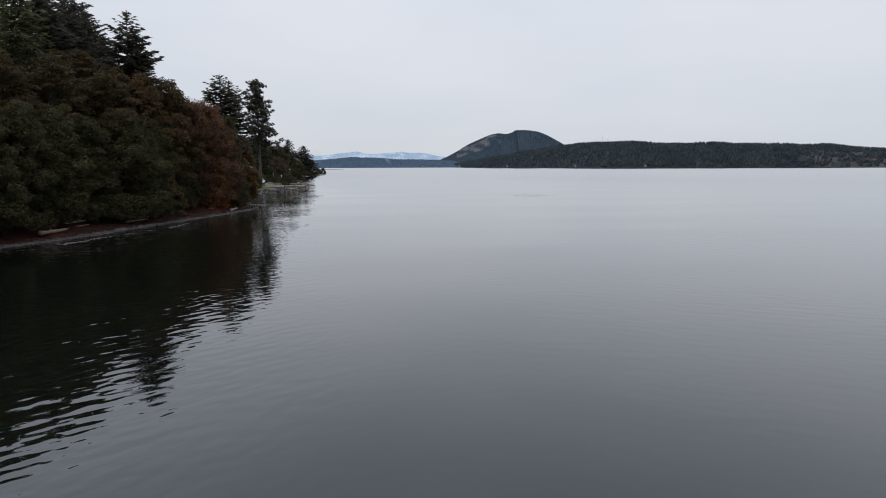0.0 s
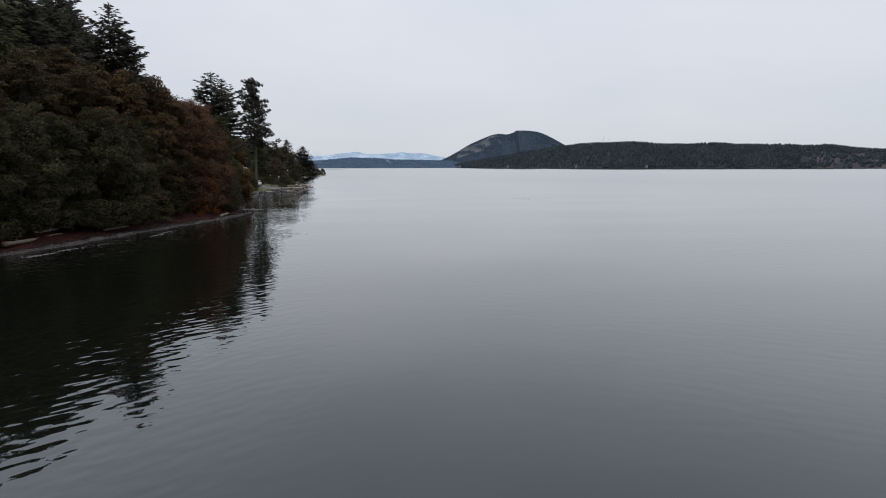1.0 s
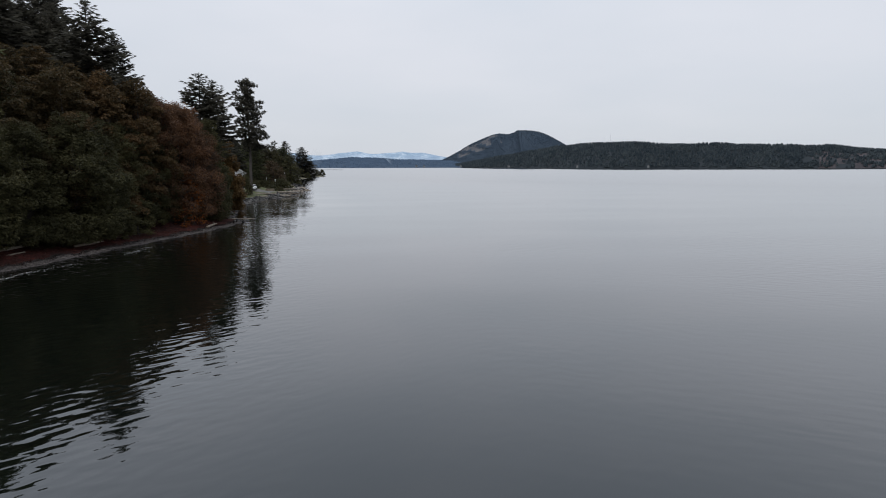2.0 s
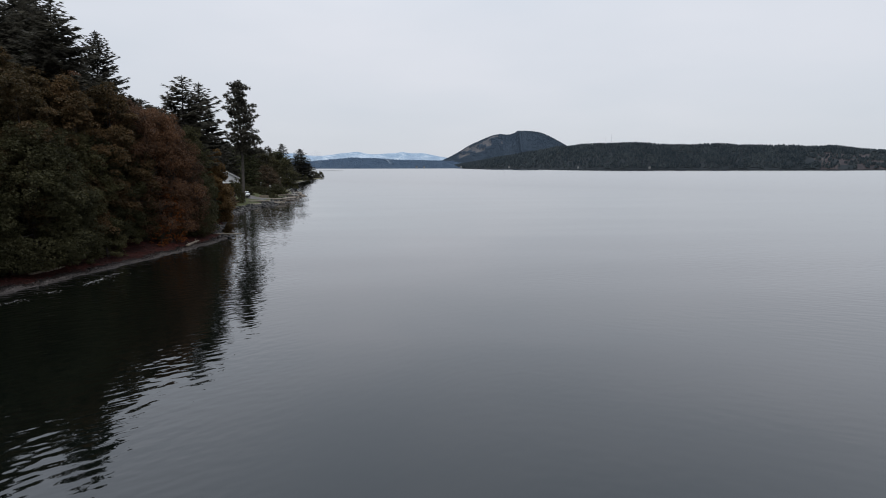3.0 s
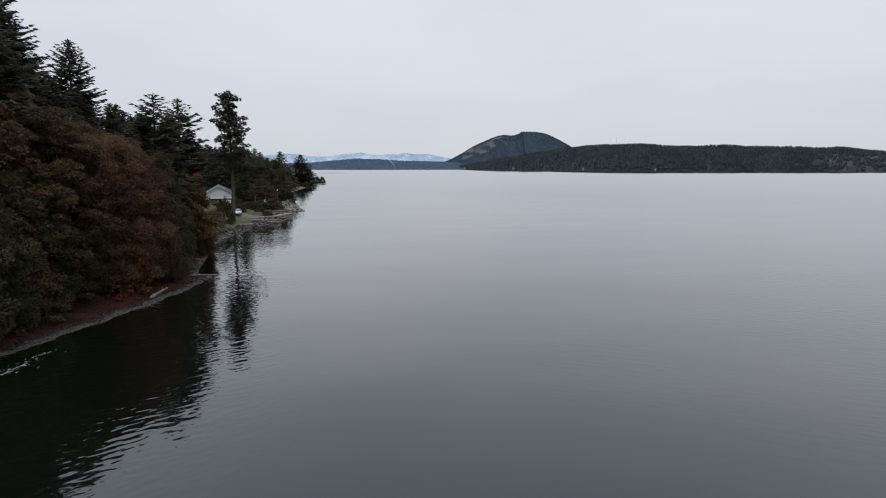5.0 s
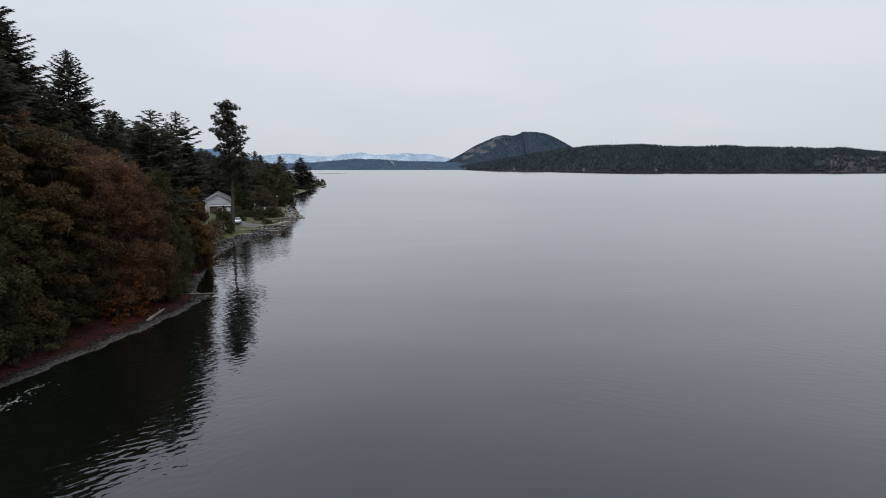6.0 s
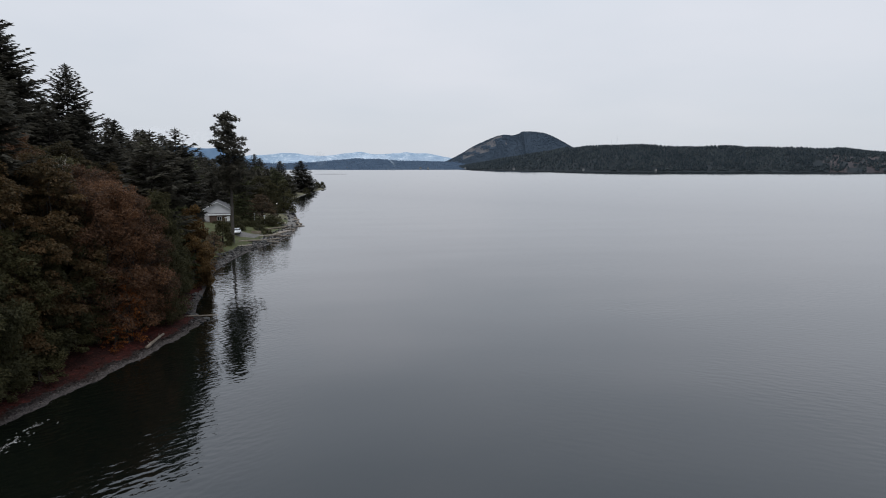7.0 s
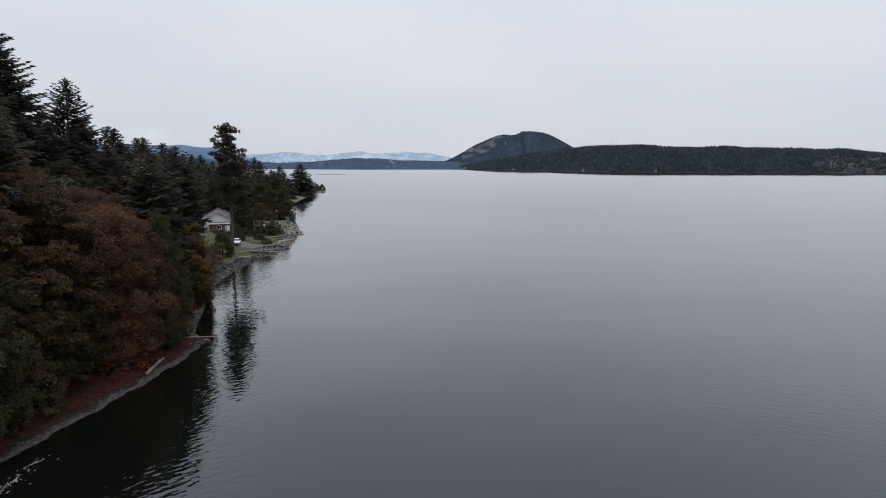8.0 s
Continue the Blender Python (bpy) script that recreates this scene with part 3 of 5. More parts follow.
ridge("far_hill", "rounded hill with painted blue haze and bare rock near its top",
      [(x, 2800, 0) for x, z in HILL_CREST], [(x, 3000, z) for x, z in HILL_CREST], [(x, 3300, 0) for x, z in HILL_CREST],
      [HAZE_SOIL, HAZE_ROCK], hill_bare, 11000, HAZE_TREE, 3.8, 9, rough=0.03)
# distance haze is mixed into the far shore's colours as pale blue
HAZED_SHORE_TREE = material("hazed_shore_forest", [(0.066, 0.099, 0.150), (0.082, 0.118, 0.172), (0.104, 0.139, 0.193)], 0.006, 1.0, island=0.2, spec=0.0)
HAZED_SHORE_SOIL = material("hazed_shore_ground", [(0.038, 0.056, 0.083), (0.046, 0.066, 0.095), (0.060, 0.080, 0.108)], 0.01, 1.0, fine=6.0, spec=0.0)
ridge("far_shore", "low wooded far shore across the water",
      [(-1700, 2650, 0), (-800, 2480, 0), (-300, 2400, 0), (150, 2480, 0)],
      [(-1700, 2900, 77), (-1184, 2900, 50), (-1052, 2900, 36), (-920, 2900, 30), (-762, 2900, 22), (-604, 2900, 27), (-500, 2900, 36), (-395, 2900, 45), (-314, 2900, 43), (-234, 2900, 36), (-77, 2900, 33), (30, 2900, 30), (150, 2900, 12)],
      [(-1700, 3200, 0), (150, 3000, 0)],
      [HAZED_SHORE_SOIL, HAZE_ROCK], no_bare, 6500, HAZED_SHORE_TREE, 4.6, 13)

# snow over darker slopes, with blue distance haze painted into all three tones
HAZED_SNOW = material("hazed_snowy_mountain", [(0.15, 0.21, 0.29), (0.225, 0.29, 0.36), (0.44, 0.485, 0.53)], 0.012, 1.0, fine=5.0, spec=0.0)
ridge("snowy_mountains", "pale snow-dusted mountain range on the horizon",
      [(-2300, 4100, 0), (300, 4100, 0)],
      [(-2300, 4300, 100), (-1500, 4300, 74), (-1250, 4300, 78), (-1050, 4300, 100), (-900, 4300, 82), (-780, 4300, 79), (-585, 4300, 104), (-390, 4300, 88), (-270, 4300, 103), (-100, 4300, 88), (40, 4300, 66), (300, 4300, 40)],
      [(-2300, 4500, 0), (300, 4500, 0)], [HAZED_SNOW, HAZED_SNOW], no_bare, 0, HAZED_SNOW, 0, 21, rough=0.1)

# this mountain's blue is the haze of distance, put into its colour
HAZED_MOUNTAIN = material("blue_mountain", [(0.075, 0.12, 0.185), (0.092, 0.142, 0.21), (0.12, 0.168, 0.235)], 0.004, 1.0, fine=5.0, spec=0.0)
ridge("blue_mountain", "dark mountain in painted blue haze under low cloud", [(-2500, 4000, 0), (-1250, 4000, 0)],
      [(-2500, 4150, 142), (-2100, 4150, 146), (-1750, 4150, 140), (-1520, 4150, 126), (-1420, 4150, 84), (-1250, 4150, 40)],
      [(-2500, 4250, 0), (-1250, 4250, 0)], [HAZED_MOUNTAIN, HAZED_MOUNTAIN], no_bare, 0, HAZED_SNOW, 0, 23, rough=0.08)


def cloud_material(name, color, grain, dense):
    """Vapour that thins out towards its ragged edge."""
    m = bpy.data.materials.new(name)
    m.use_nodes = True
    n, l = m.node_tree.nodes, m.node_tree.links
    tex, mid, size, edge = n.new("ShaderNodeTexCoord"), n.new("ShaderNodeVectorMath"), n.new("ShaderNodeVectorMath"), n.new("ShaderNodeMapRange")
    wisps, ragged, thin, clear, mix = n.new("ShaderNodeTexNoise"), n.new("ShaderNodeMapRange"), n.new("ShaderNodeMath"), n.new("ShaderNodeBsdfTransparent"), n.new("ShaderNodeMixShader")
    mid.operation, mid.inputs[1].default_value, mid.inputs[2].default_value = "MULTIPLY_ADD", (2, 0, 2), (-1, 0, -1)
    size.operation, thin.operation = "LENGTH", "MULTIPLY"
    edge.inputs["From Min"].default_value, edge.inputs["From Max"].default_value = 1.0, -0.1
    wisps.inputs["Scale"].default_value, wisps.inputs["Detail"].default_value = grain, 5.0
    ragged.inputs["From Min"].default_value, ragged.inputs["From Max"].default_value = 0.36, 0.62
    ragged.inputs["To Max"].default_value = dense
    b = n["Principled BSDF"]
    b.inputs["Base Color"].default_value, b.inputs["Roughness"].default_value = (*color, 1), 1.0
    l.new(tex.outputs["Generated"], mid.inputs[0])
    l.new(mid.outputs[0], size.inputs[0])
    l.new(size.outputs["Value"], edge.inputs["Value"])
    l.new(tex.outputs["Object"], wisps.inputs["Vector"])
    l.new(wisps.outputs["Fac"], ragged.inputs["Value"])
    l.new(edge.outputs[0], thin.inputs[0])
    l.new(ragged.outputs[0], thin.inputs[1])
    l.new(thin.outputs[0], mix.inputs[0])
    l.new(clear.outputs[0], mix.inputs[1])
    l.new(b.outputs[0], mix.inputs[2])
    l.new(mix.outputs[0], n["Material Output"].inputs["Surface"])
    return m


def low_cloud(x0, x1, y, z0, z1, vapour=None, label="low white cloud lying along the blue mountain"):
    """A bank of cloud that lies along the far mountain, its face leaning back."""
    nu, nv = 24, 8
    V = [(x0 + (x1 - x0) * i / nu, y + 90 * j / nv + 20 * math.sin(i * 0.9), z0 + (z1 - z0) * j / nv) for i in range(nu + 1) for j in range(nv + 1)]
    F = [(i * (nv + 1) + j, (i + 1) * (nv + 1) + j, (i + 1) * (nv + 1) + j + 1, i * (nv + 1) + j + 1) for i in range(nu) for j in range(nv)]
    return tagged(new("cloud_bank", mesh("cloud_bank", V, F, vapour or CLOUD, smooth=True)), label, "cloud", kind="structure")


CLOUD = cloud_material("low_cloud", (0.7, 0.7, 0.72), 0.004, 1.0)
SMOKE = cloud_material("pale_smoke", (0.50, 0.58, 0.65), 0.005, 0.8)
MIST = cloud_material("valley_mist", (0.56, 0.62, 0.70), 0.003, 0.75)
low_cloud(-2330, -1350, 3880, 120, 262)
low_cloud(-1150, 60, 3900, 14, 84, MIST, "thin pale mist below the snowy mountains")


def smoke(x, y, wide, tall, drift):
    """A thin column of smoke that leans with the air."""
    nu, nv = 6, 14
    V = [(x + (i / nu - 0.5) * wide * (0.35 + 0.65 * j / nv) + drift * (j / nv) ** 2, y + 6 * math.sin(i), 3 + tall * j / nv) for i in range(nu + 1) for j in range(nv + 1)]
    F = [(i * (nv + 1) + j, (i + 1) * (nv + 1) + j, (i + 1) * (nv + 1) + j + 1, i * (nv + 1) + j + 1) for i in range(nu) for j in range(nv)]
    return tagged(new("smoke", mesh("smoke", V, F, SMOKE, smooth=True)), "thin pale smoke rising from the far shore", "smoke", kind="structure")


smoke(-480, 2400, 60, 72, -8)
smoke(-190, 2385, 34, 48, -34)

# ---- trees on the bank ----
PROTOTYPES = []


def placed(proto, x, y, s=1.0, sz=None, turn=None):
    turn = rng.uniform(0, 360) if turn is None else turn
    return copy_thing(proto, pose(x, y, land(x, y) - 0.15, 0, 0, turn) @ Matrix.Diagonal((s, s, sz or s, 1)))


def at_top(proto, x, y, top, width=1.0, turn=None):
    """A copy of a tree, scaled so that its tip stands at the height top."""
    k = (top - land(x, y) + 0.15) / proto["tall"]
    return placed(proto, x, y, k ** 0.6 * width, k, turn)


def kind_of(tree, tall, label, category, group):
    tree["tall"] = tall
    PROTOTYPES.append(tree)
    return tagged(tree, label, category, group)


rng = random.Random(4)
CEDAR_SHAPE = [(0, 0.85), (0.15, 1.0), (0.4, 0.92), (0.65, 0.7), (0.85, 0.42), (1.0, 0.08)]
FIR_SHAPE = [(0, 0.85), (0.1, 0.97), (0.25, 1.0), (0.5, 0.82), (0.75, 0.5), (0.9, 0.24), (1.0, 0.0)]
NARROW_SHAPE = [(0, 0.7), (0.15, 1.0), (0.4, 0.9), (0.6, 0.74), (0.8, 0.46), (0.93, 0.2), (1.0, 0.0)]
firs = [kind_of(conifer("fir_tree", 31 + i, 26, 5.4 + 0.4 * i, 0.05, NEEDLE, 150, gaps=0.05, ragged=0.45, spray=1.25, step=0.85, profile=FIR_SHAPE), 26.2,
                "tall dark green fir with layered drooping branches", "fir tree", "firs on the bank") for i in range(3)]
big_firs = [kind_of(conifer("fir_tree", 36 + i, 28, 6.8, 0.05, NEEDLE, 300, gaps=0.05, ragged=0.45, droop=0.24, spray=0.74, step=0.43, profile=FIR_SHAPE), 28.2,
                    "tall dark fir with a broad pointed crown and gaps of sky", "fir tree", "firs on the bank") for i in range(2)]
open_firs = [kind_of(conifer("fir_tree", 41 + i, 26, 4.3, 0.4, NEEDLE, 100, gaps=0.05, ragged=0.4, droop=0.12, lift=0.55, spray=0.82, step=0.38, profile=NARROW_SHAPE, bough=0.46), 26.2,
                     "dark fir with separate upswept limbs", "fir tree", "firs on the bank") for i in range(2)]
cedars = [kind_of(conifer("cedar_tree", 51 + i, 20, 4.6, 0.02, NEEDLE_OLIVE, 150, droop=0.45, ragged=0.4, spray=1.15, step=0.75, profile=CEDAR_SHAPE, lift=0.35), 20.2,
                  "olive green cedar with dense drooping branches", "cedar tree", "cedars on the bank") for i in range(2)]
greens = [kind_of(broadleaf("broadleaf_tree", 71 + i, 15, 4.8, LEAF_DARK, 24, 16, 235, size=0.17, low=0.0, flat=0.8), 15.3,
                  "dark green leafy tree crowding over the beach", "tree", "green trees on the bank") for i in range(3)]
far_greens = [kind_of(broadleaf("broadleaf_tree", 171 + i, 15, 4.8, LEAF_DARK, 20, 14, 70, size=0.34, low=0.0, flat=0.8), 15.3,
                      "dark green leafy tree among the firs", "tree", "green trees on the bank") for i in range(2)]
mids = [kind_of(broadleaf("broadleaf_tree", 76 + i, 14, 4.8, LEAF_MID, 21, 15, 140, size=0.22, low=0.0, flat=0.8), 14.3,
                "round olive green leafy tree on the bank", "tree", "green trees on the bank") for i in range(2)]
olives = [kind_of(broadleaf("maple_tree", 81 + i, 15, 5.2, LEAF_OLIVE, 18, 16, 215, size=0.185, low=0.08, flat=0.7), 15.3,
                  "maple with olive brown autumn leaves", "maple tree", "autumn maples on the bank") for i in range(2)]
rusts = [kind_of(broadleaf("maple_tree", 91 + i, 17, 5.2, LEAF_RUST, 22, 16, 240, size=0.155, low=0.03, sparse=0.3, flat=0.8), 17.3,
                 "thinning maple with rust brown autumn leaves", "maple tree", "autumn maples on the bank") for i in range(2)]
oranges = [kind_of(broadleaf("vine_maple", 97, 6, 3.0, LEAF_ORANGE, 9, 6, 40, size=0.27, low=0.05, sparse=0.4), 6.1,
                   "small maple with bright orange autumn leaves", "maple tree", "autumn maples on the bank")]
golds = [kind_of(broadleaf("alder_tree", 99, 10, 3.0, LEAF_GOLD, 16, 12, 190, size=0.2, low=0.0, sparse=0.0, flat=0.85), 10.2,
                 "alder with golden brown autumn leaves", "alder tree", "autumn maples on the bank")]
garden_maple = kind_of(broadleaf("maple_tree", 143, 9, 5.2, LEAF_BROWN, 20, 13, 110, size=0.24, low=0.12, flat=0.7), 9.2,
                       "spreading garden maple with dull brown leaves", "maple tree", "autumn maples on the bank")
shrubs = [kind_of(broadleaf("shrub", 111 + i, 4.2, 2.6, LEAF_DARK, 9, 7, 60, size=0.26, low=0.0, stems=3, flat=0.95), 4.3,
                  "low dark green shrub hanging over the beach", "shrub", "shrubs along the beach") for i in range(2)]
bushes = [kind_of(broadleaf("bush", 131 + i, 3.0, 2.0, LEAF_DARK, 15, 7, 62, size=0.2, low=0.0, stems=3, flat=1.0), 3.05,
                  "round dense dark green bush in the garden", "bush", "bushes in the garden") for i in range(2)]
brown_shrubs = [kind_of(broadleaf("shrub", 121, 3.4, 2.2, LEAF_BROWN, 7, 6, 50, size=0.22, low=0.0, stems=3, sparse=0.3), 3.5,
                        "low brown autumn shrub at the beach", "shrub", "shrubs along the beach")]


def row(y0, y1, gap, depth, spread, choice, top, wide=1.0):
    y = y0
    while y < y1:
        d, yy = depth + rng.uniform(-spread, spread), y + rng.uniform(-0.8, 0.8)
        at_top(rng.choice(choice), shore(yy) - d, yy, top(yy) + rng.uniform(-1.4, 1.2), wide * rng.uniform(0.9, 1.1))
        y += gap * rng.uniform(0.85, 1.15)


# shrubs at the foot, then rising rows of trees
row(40, 59, 3.2, 3.9, 0.5, shrubs * 3 + brown_shrubs, lambda y: 4.2)
row(60, 78, 3.2, 6.0, 0.4, shrubs * 3 + brown_shrubs, lambda y: 4.6)
row(79, 92, 3.2, 4.2, 0.5, shrubs * 3 + brown_shrubs, lambda y: 4.2)
row(94, 124, 3.6, 5.4, 0.6, shrubs * 2 + brown_shrubs, lambda y: 4.4)
row(46, 90, 5.2, 5.9, 0.6, greens, lambda y: 15.0 + 1.8 * ease(76, 90, y))
row(91, 101, 5.2, 7.3, 0.6, greens, lambda y: 16.8)
row(103.2, 110.5, 4.6, 6.6, 0.5, rusts, lambda y: 19.0)
row(117.5, 123, 4.6, 7.0, 0.5, greens, lambda y: 13.5)
row(110, 117, 4.5, 7.4, 0.5, rusts, lambda y: 18.5)
row(50, 104, 5.6, 10.8, 0.9, olives, lambda y: 21.3)
row(105, 117, 5.5, 12.0, 0.9, rusts, lambda y: 20.5)
row(117, 128, 5.5, 12.8, 0.9, cedars + mids, lambda y: 18.0)
row(56, 126, 8.2, 17.5, 1.2, olives + far_greens * 2, lambda y: 23.0 + 5.0 * (1 - ease(74, 92, y)))
row(58, 124, 4.6, 8.6, 0.6, shrubs, lambda y: 8.0)
row(46, 92, 6.5, 22.5, 1.6, cedars + far_greens, lambda y: 33.0 + 8.0 * (1 - ease(62, 76, y)))
row(44, 74, 6.0, 30.0, 1.6, firs, lambda y: 45.0 - 6.0 * ease(58, 74, y))
row(94, 118, 7.0, 22.5, 1.6, olives + rusts, lambda y: 25.5)
row(120, 140, 6.5, 21.0, 1.6, cedars + olives + mids, lambda y: 24.0)
row(72, 150, 10.5, 31.0, 2.0, firs + cedars, lambda y: 36.0 - 6.0 * ease(100, 130, y))
row(84, 150, 11.0, 40.0, 2.0, firs, lambda y: 42.0 - 6.0 * ease(100, 140, y))
row(104, 175, 11.0, 50.0, 2.5, firs, lambda y: 38.0)
row(126, 165, 5.5, 9.5, 0.8, mids + shrubs + brown_shrubs, lambda y: 8.0 - 0.03 * (y - 125))
row(125, 168, 6.0, 14.5, 1.2, cedars + mids + olives, lambda y: 15.5 - 0.06 * (y - 125))
row(130, 192, 6.5, 22.0, 2.0, cedars * 2 + mids + olives[:1], lambda y: 22.0 - 0.04 * (y - 130))
row(150, 208, 7.5, 31.0, 2.0, firs + cedars * 2, lambda y: 26.5 - 0.03 * (y - 150))
row(165, 330, 9.0, 41.0, 3.0, firs + cedars, lambda y: 29.5 - 0.045 * (y - 165))
row(272, 330, 7.0, 18.0, 3.0, firs + far_greens + cedars, lambda y: 17.0)
row(238, 330, 7.5, 27.0, 3.0, firs + cedars, lambda y: 19.5)
row(350, 440, 8.0, 19.0, 2.0, far_greens + shrubs + firs, lambda y: 10.0)
row(340, 460, 9.0, 28.0, 4.0, firs + far_greens, lambda y: 13.0)
# the ones that stand out
at_top(rusts[0], -46, 112, 22.0, 1.05)
at_top(rusts[1], -48, 120, 21.5, 1.05)
at_top(greens[1], -39.9, 118.0, 18.4, 0.9)
at_top(rusts[0], -40.3, 107.0, 20.2, 0.95)
at_top(olives[0], -42.4, 100.0, 22.2, 0.95)
at_top(olives[1], -43.6, 93.5, 22.0, 0.95)
at_top(olives[0], -46.5, 91.0, 23.0, 1.05)
at_top(olives[1], -47.5, 98.5, 23.5, 1.0)
at_top(olives[0], -44.5, 86.0, 21.5, 1.0)
at_top(rusts[1], -42.5, 122, 16.5, 0.8)
at_top(mids[1], -37.2, 112.5, 8.8, 0.72)
at_top(oranges[0], -36.8, 103.2, 7.0, 0.66)
at_top(oranges[0], -37.0, 100.6, 3.6, 0.75)
at_top(oranges[0], -37.2, 104.6, 9.0, 0.62)
at_top(oranges[0], -37.2, 101.6, 5.0, 0.62)
at_top(golds[0], -43.4, 137.5, 15.0, 1.0)
at_top(golds[0], -45.6, 143.5, 13.0, 0.95)
at_top(golds[0], -48.5, 151, 8.0, 0.7)
at_top(cedars[0], -45.5, 136, 15.5, 0.9)
at_top(open_firs[0], -42.4, 122.5, 26.0, 1.25)
at_top(open_firs[1], -47.2, 142, 27.4, 1.15)
at_top(far_greens[0], -47.0, 133, 18.5, 0.95)
at_top(greens[2], -43.6, 128, 15.5, 0.8)
at_top(big_firs[0], -77.6, 162, 41.4, 1.02)
at_top(firs[2], -74.2, 150, 32.0)
at_top(big_firs[1], -70.9, 128.4, 39.5, 0.9)
at_top(big_firs[0], -61.4, 117, 32.0, 0.9)
at_top(big_firs[1], -66.0, 113, 37.4, 1.0)
at_top(open_firs[0], -47.7, 97.5, 31.9, 1.1)
at_top(big_firs[1], -95.3, 165, 54.5, 1.35)
at_top(big_firs[0], -89.6, 160, 47.5, 1.3)
at_top(big_firs[1], -80.8, 158, 33.0, 1.0)
at_top(firs[1], -64, 104, 36.5, 1.2)
at_top(firs[2], -86, 152, 40, 1.2)
at_top(firs[0], -80, 140, 40, 1.2)
for x, yy, top in ((-71.6, 166, 27.0), (-67.5, 171, 25.0), (-75, 158, 31.0), (-63.5, 176, 23.5), (-96, 230, 30.5), (-101, 236, 32.5), (-106, 232, 35.4), (-112, 240, 36.5), (-118, 236, 38.5), (-91, 238, 29.0), (-99, 250, 31.3), (-108, 255, 33.5), (-92, 222, 30.5), (-124, 245, 39.5), (-83, 156, 34.0), (-90, 154, 42.0), (-101, 172, 46.0), (-93, 178, 37.5), (-79, 150, 33.0)):
    at_top(rng.choice(firs), x, yy, top, 1.15)
at_top(big_firs[0], -72.9, 132, 37.5)
tall_fir = tagged(ragged_fir("fir_tree", 7, 32.4, 0.42, NEEDLE), "very tall fir with a long bare trunk and ragged crown", "fir tree")
tall_fir.matrix_basis = pose(-54.6, 189, land(-54.6, 189) - 0.15)
for x, yy, top in ((-82, 190, 29.5), (-80, 200, 28), (-76, 182, 27), (-88, 262, 23), (-84, 257, 21), (-93, 272, 24), (-80, 263, 20.5), (-84, 300, 19.5), (-91, 330, 19.5),
                   (-107.5, 488, 24.0), (-111, 492, 19.5), (-117, 488, 12), (-103.8, 497, 13), (-108, 500, 16.5), (-105, 440, 13), (-108, 452, 11)):
    at_top(rng.choice(firs), x, yy, top, 1.1 if yy < 400 else 1.7)
for x, yy, top in ((-118, 470, 14.5), (-125, 480, 18.5), (-133, 500, 19.5), (-140, 495, 26.0), (-147, 505, 29.0), (-154, 500, 28.5), (-162, 515, 24.0), (-129, 520, 17.5)):
    at_top(rng.choice(firs), x, yy, top, 1.3)
for k in range(16):
    at_top(firs[k % 3], -150 - 6.5 * k, 450 + 35 * (k % 3) + 3 * k, 24.5 + 1.5 * (k * 5 % 4) + 0.3 * k, 1.4)
at_top(mids[0], -73.0, 277, 17.9, 1.3)
at_top(cedars[1], -64.4, 227, 19.0, 0.8)
at_top(far_greens[1], -70.0, 244, 14.5, 0.7)
at_top(far_greens[1], -67.5, 287, 15.5, 1.1)
at_top(firs[1], -84.5, 345, 23.0, 1.1)
at_top(far_greens[0], -104.4, 440, 15.5, 1.0)
at_top(garden_maple, -61.8, 237, 11.4)
at_top(rusts[1], -78, 252, 12.5, 0.9)
for x, yy, top in ((-80, 268, 21.0), (-84, 282, 21.5), (-88, 300, 20.4), (-77, 312, 18.0), (-88, 345, 19), (-93, 365, 19), (-96, 386, 18), (-101, 405, 17.5), (-98, 352, 20.5), (-104, 380, 20.5), (-82, 315, 19.5)):
    at_top(rng.choice(firs + cedars), x, yy, top, 1.25)
for x, yy, tall, wide in ((-56.2, 228, 3.8, 1.3), (-51.6, 208.5, 1.7, 1.2), (-56.0, 216, 1.9, 1.3), (-59.5, 208, 2.2, 1.2), (-55.5, 233, 2.4, 1.3), (-62.5, 203, 2.4, 1.2), (-62.5, 215, 2.8, 1.2), (-58.5, 221, 2.4, 1.2), (-64.5, 221, 3.0, 1.1)):
    at_top(bushes[int(yy) % 2], x, yy, land(x, yy) + tall, wide)
at_top(bushes[0], -55.4, 184.5, 8.0, 0.9)
at_top(bushes[1], -107.6, 564, 6.4, 1.1)
at_top(bushes[0], -112.4, 566, 6.8, 1.1)
for x, yy, top in ((-48.0, 151, 2.7), (-49.4, 156, 2.9), (-47.4, 146.5, 2.6), (-50.6, 161, 2.6), (-53, 168, 2.4), (-52.6, 170.5, 5.6), (-51.0, 164.5, 5.0), (-54.4, 175.5, 6.0), (-49.2, 158.0, 3.6), (-56.5, 178.5, 6.5)):
    at_top(brown_shrubs[0], x, yy, top)
for x, yy, top in ((-57.5, 240, 4.6), (-60, 228, 4.4), (-62, 222, 4.0), (-112, 548, 6.5), (-100, 470, 5), (-102, 480, 4)):
    at_top(shrubs[1], x, yy, top)


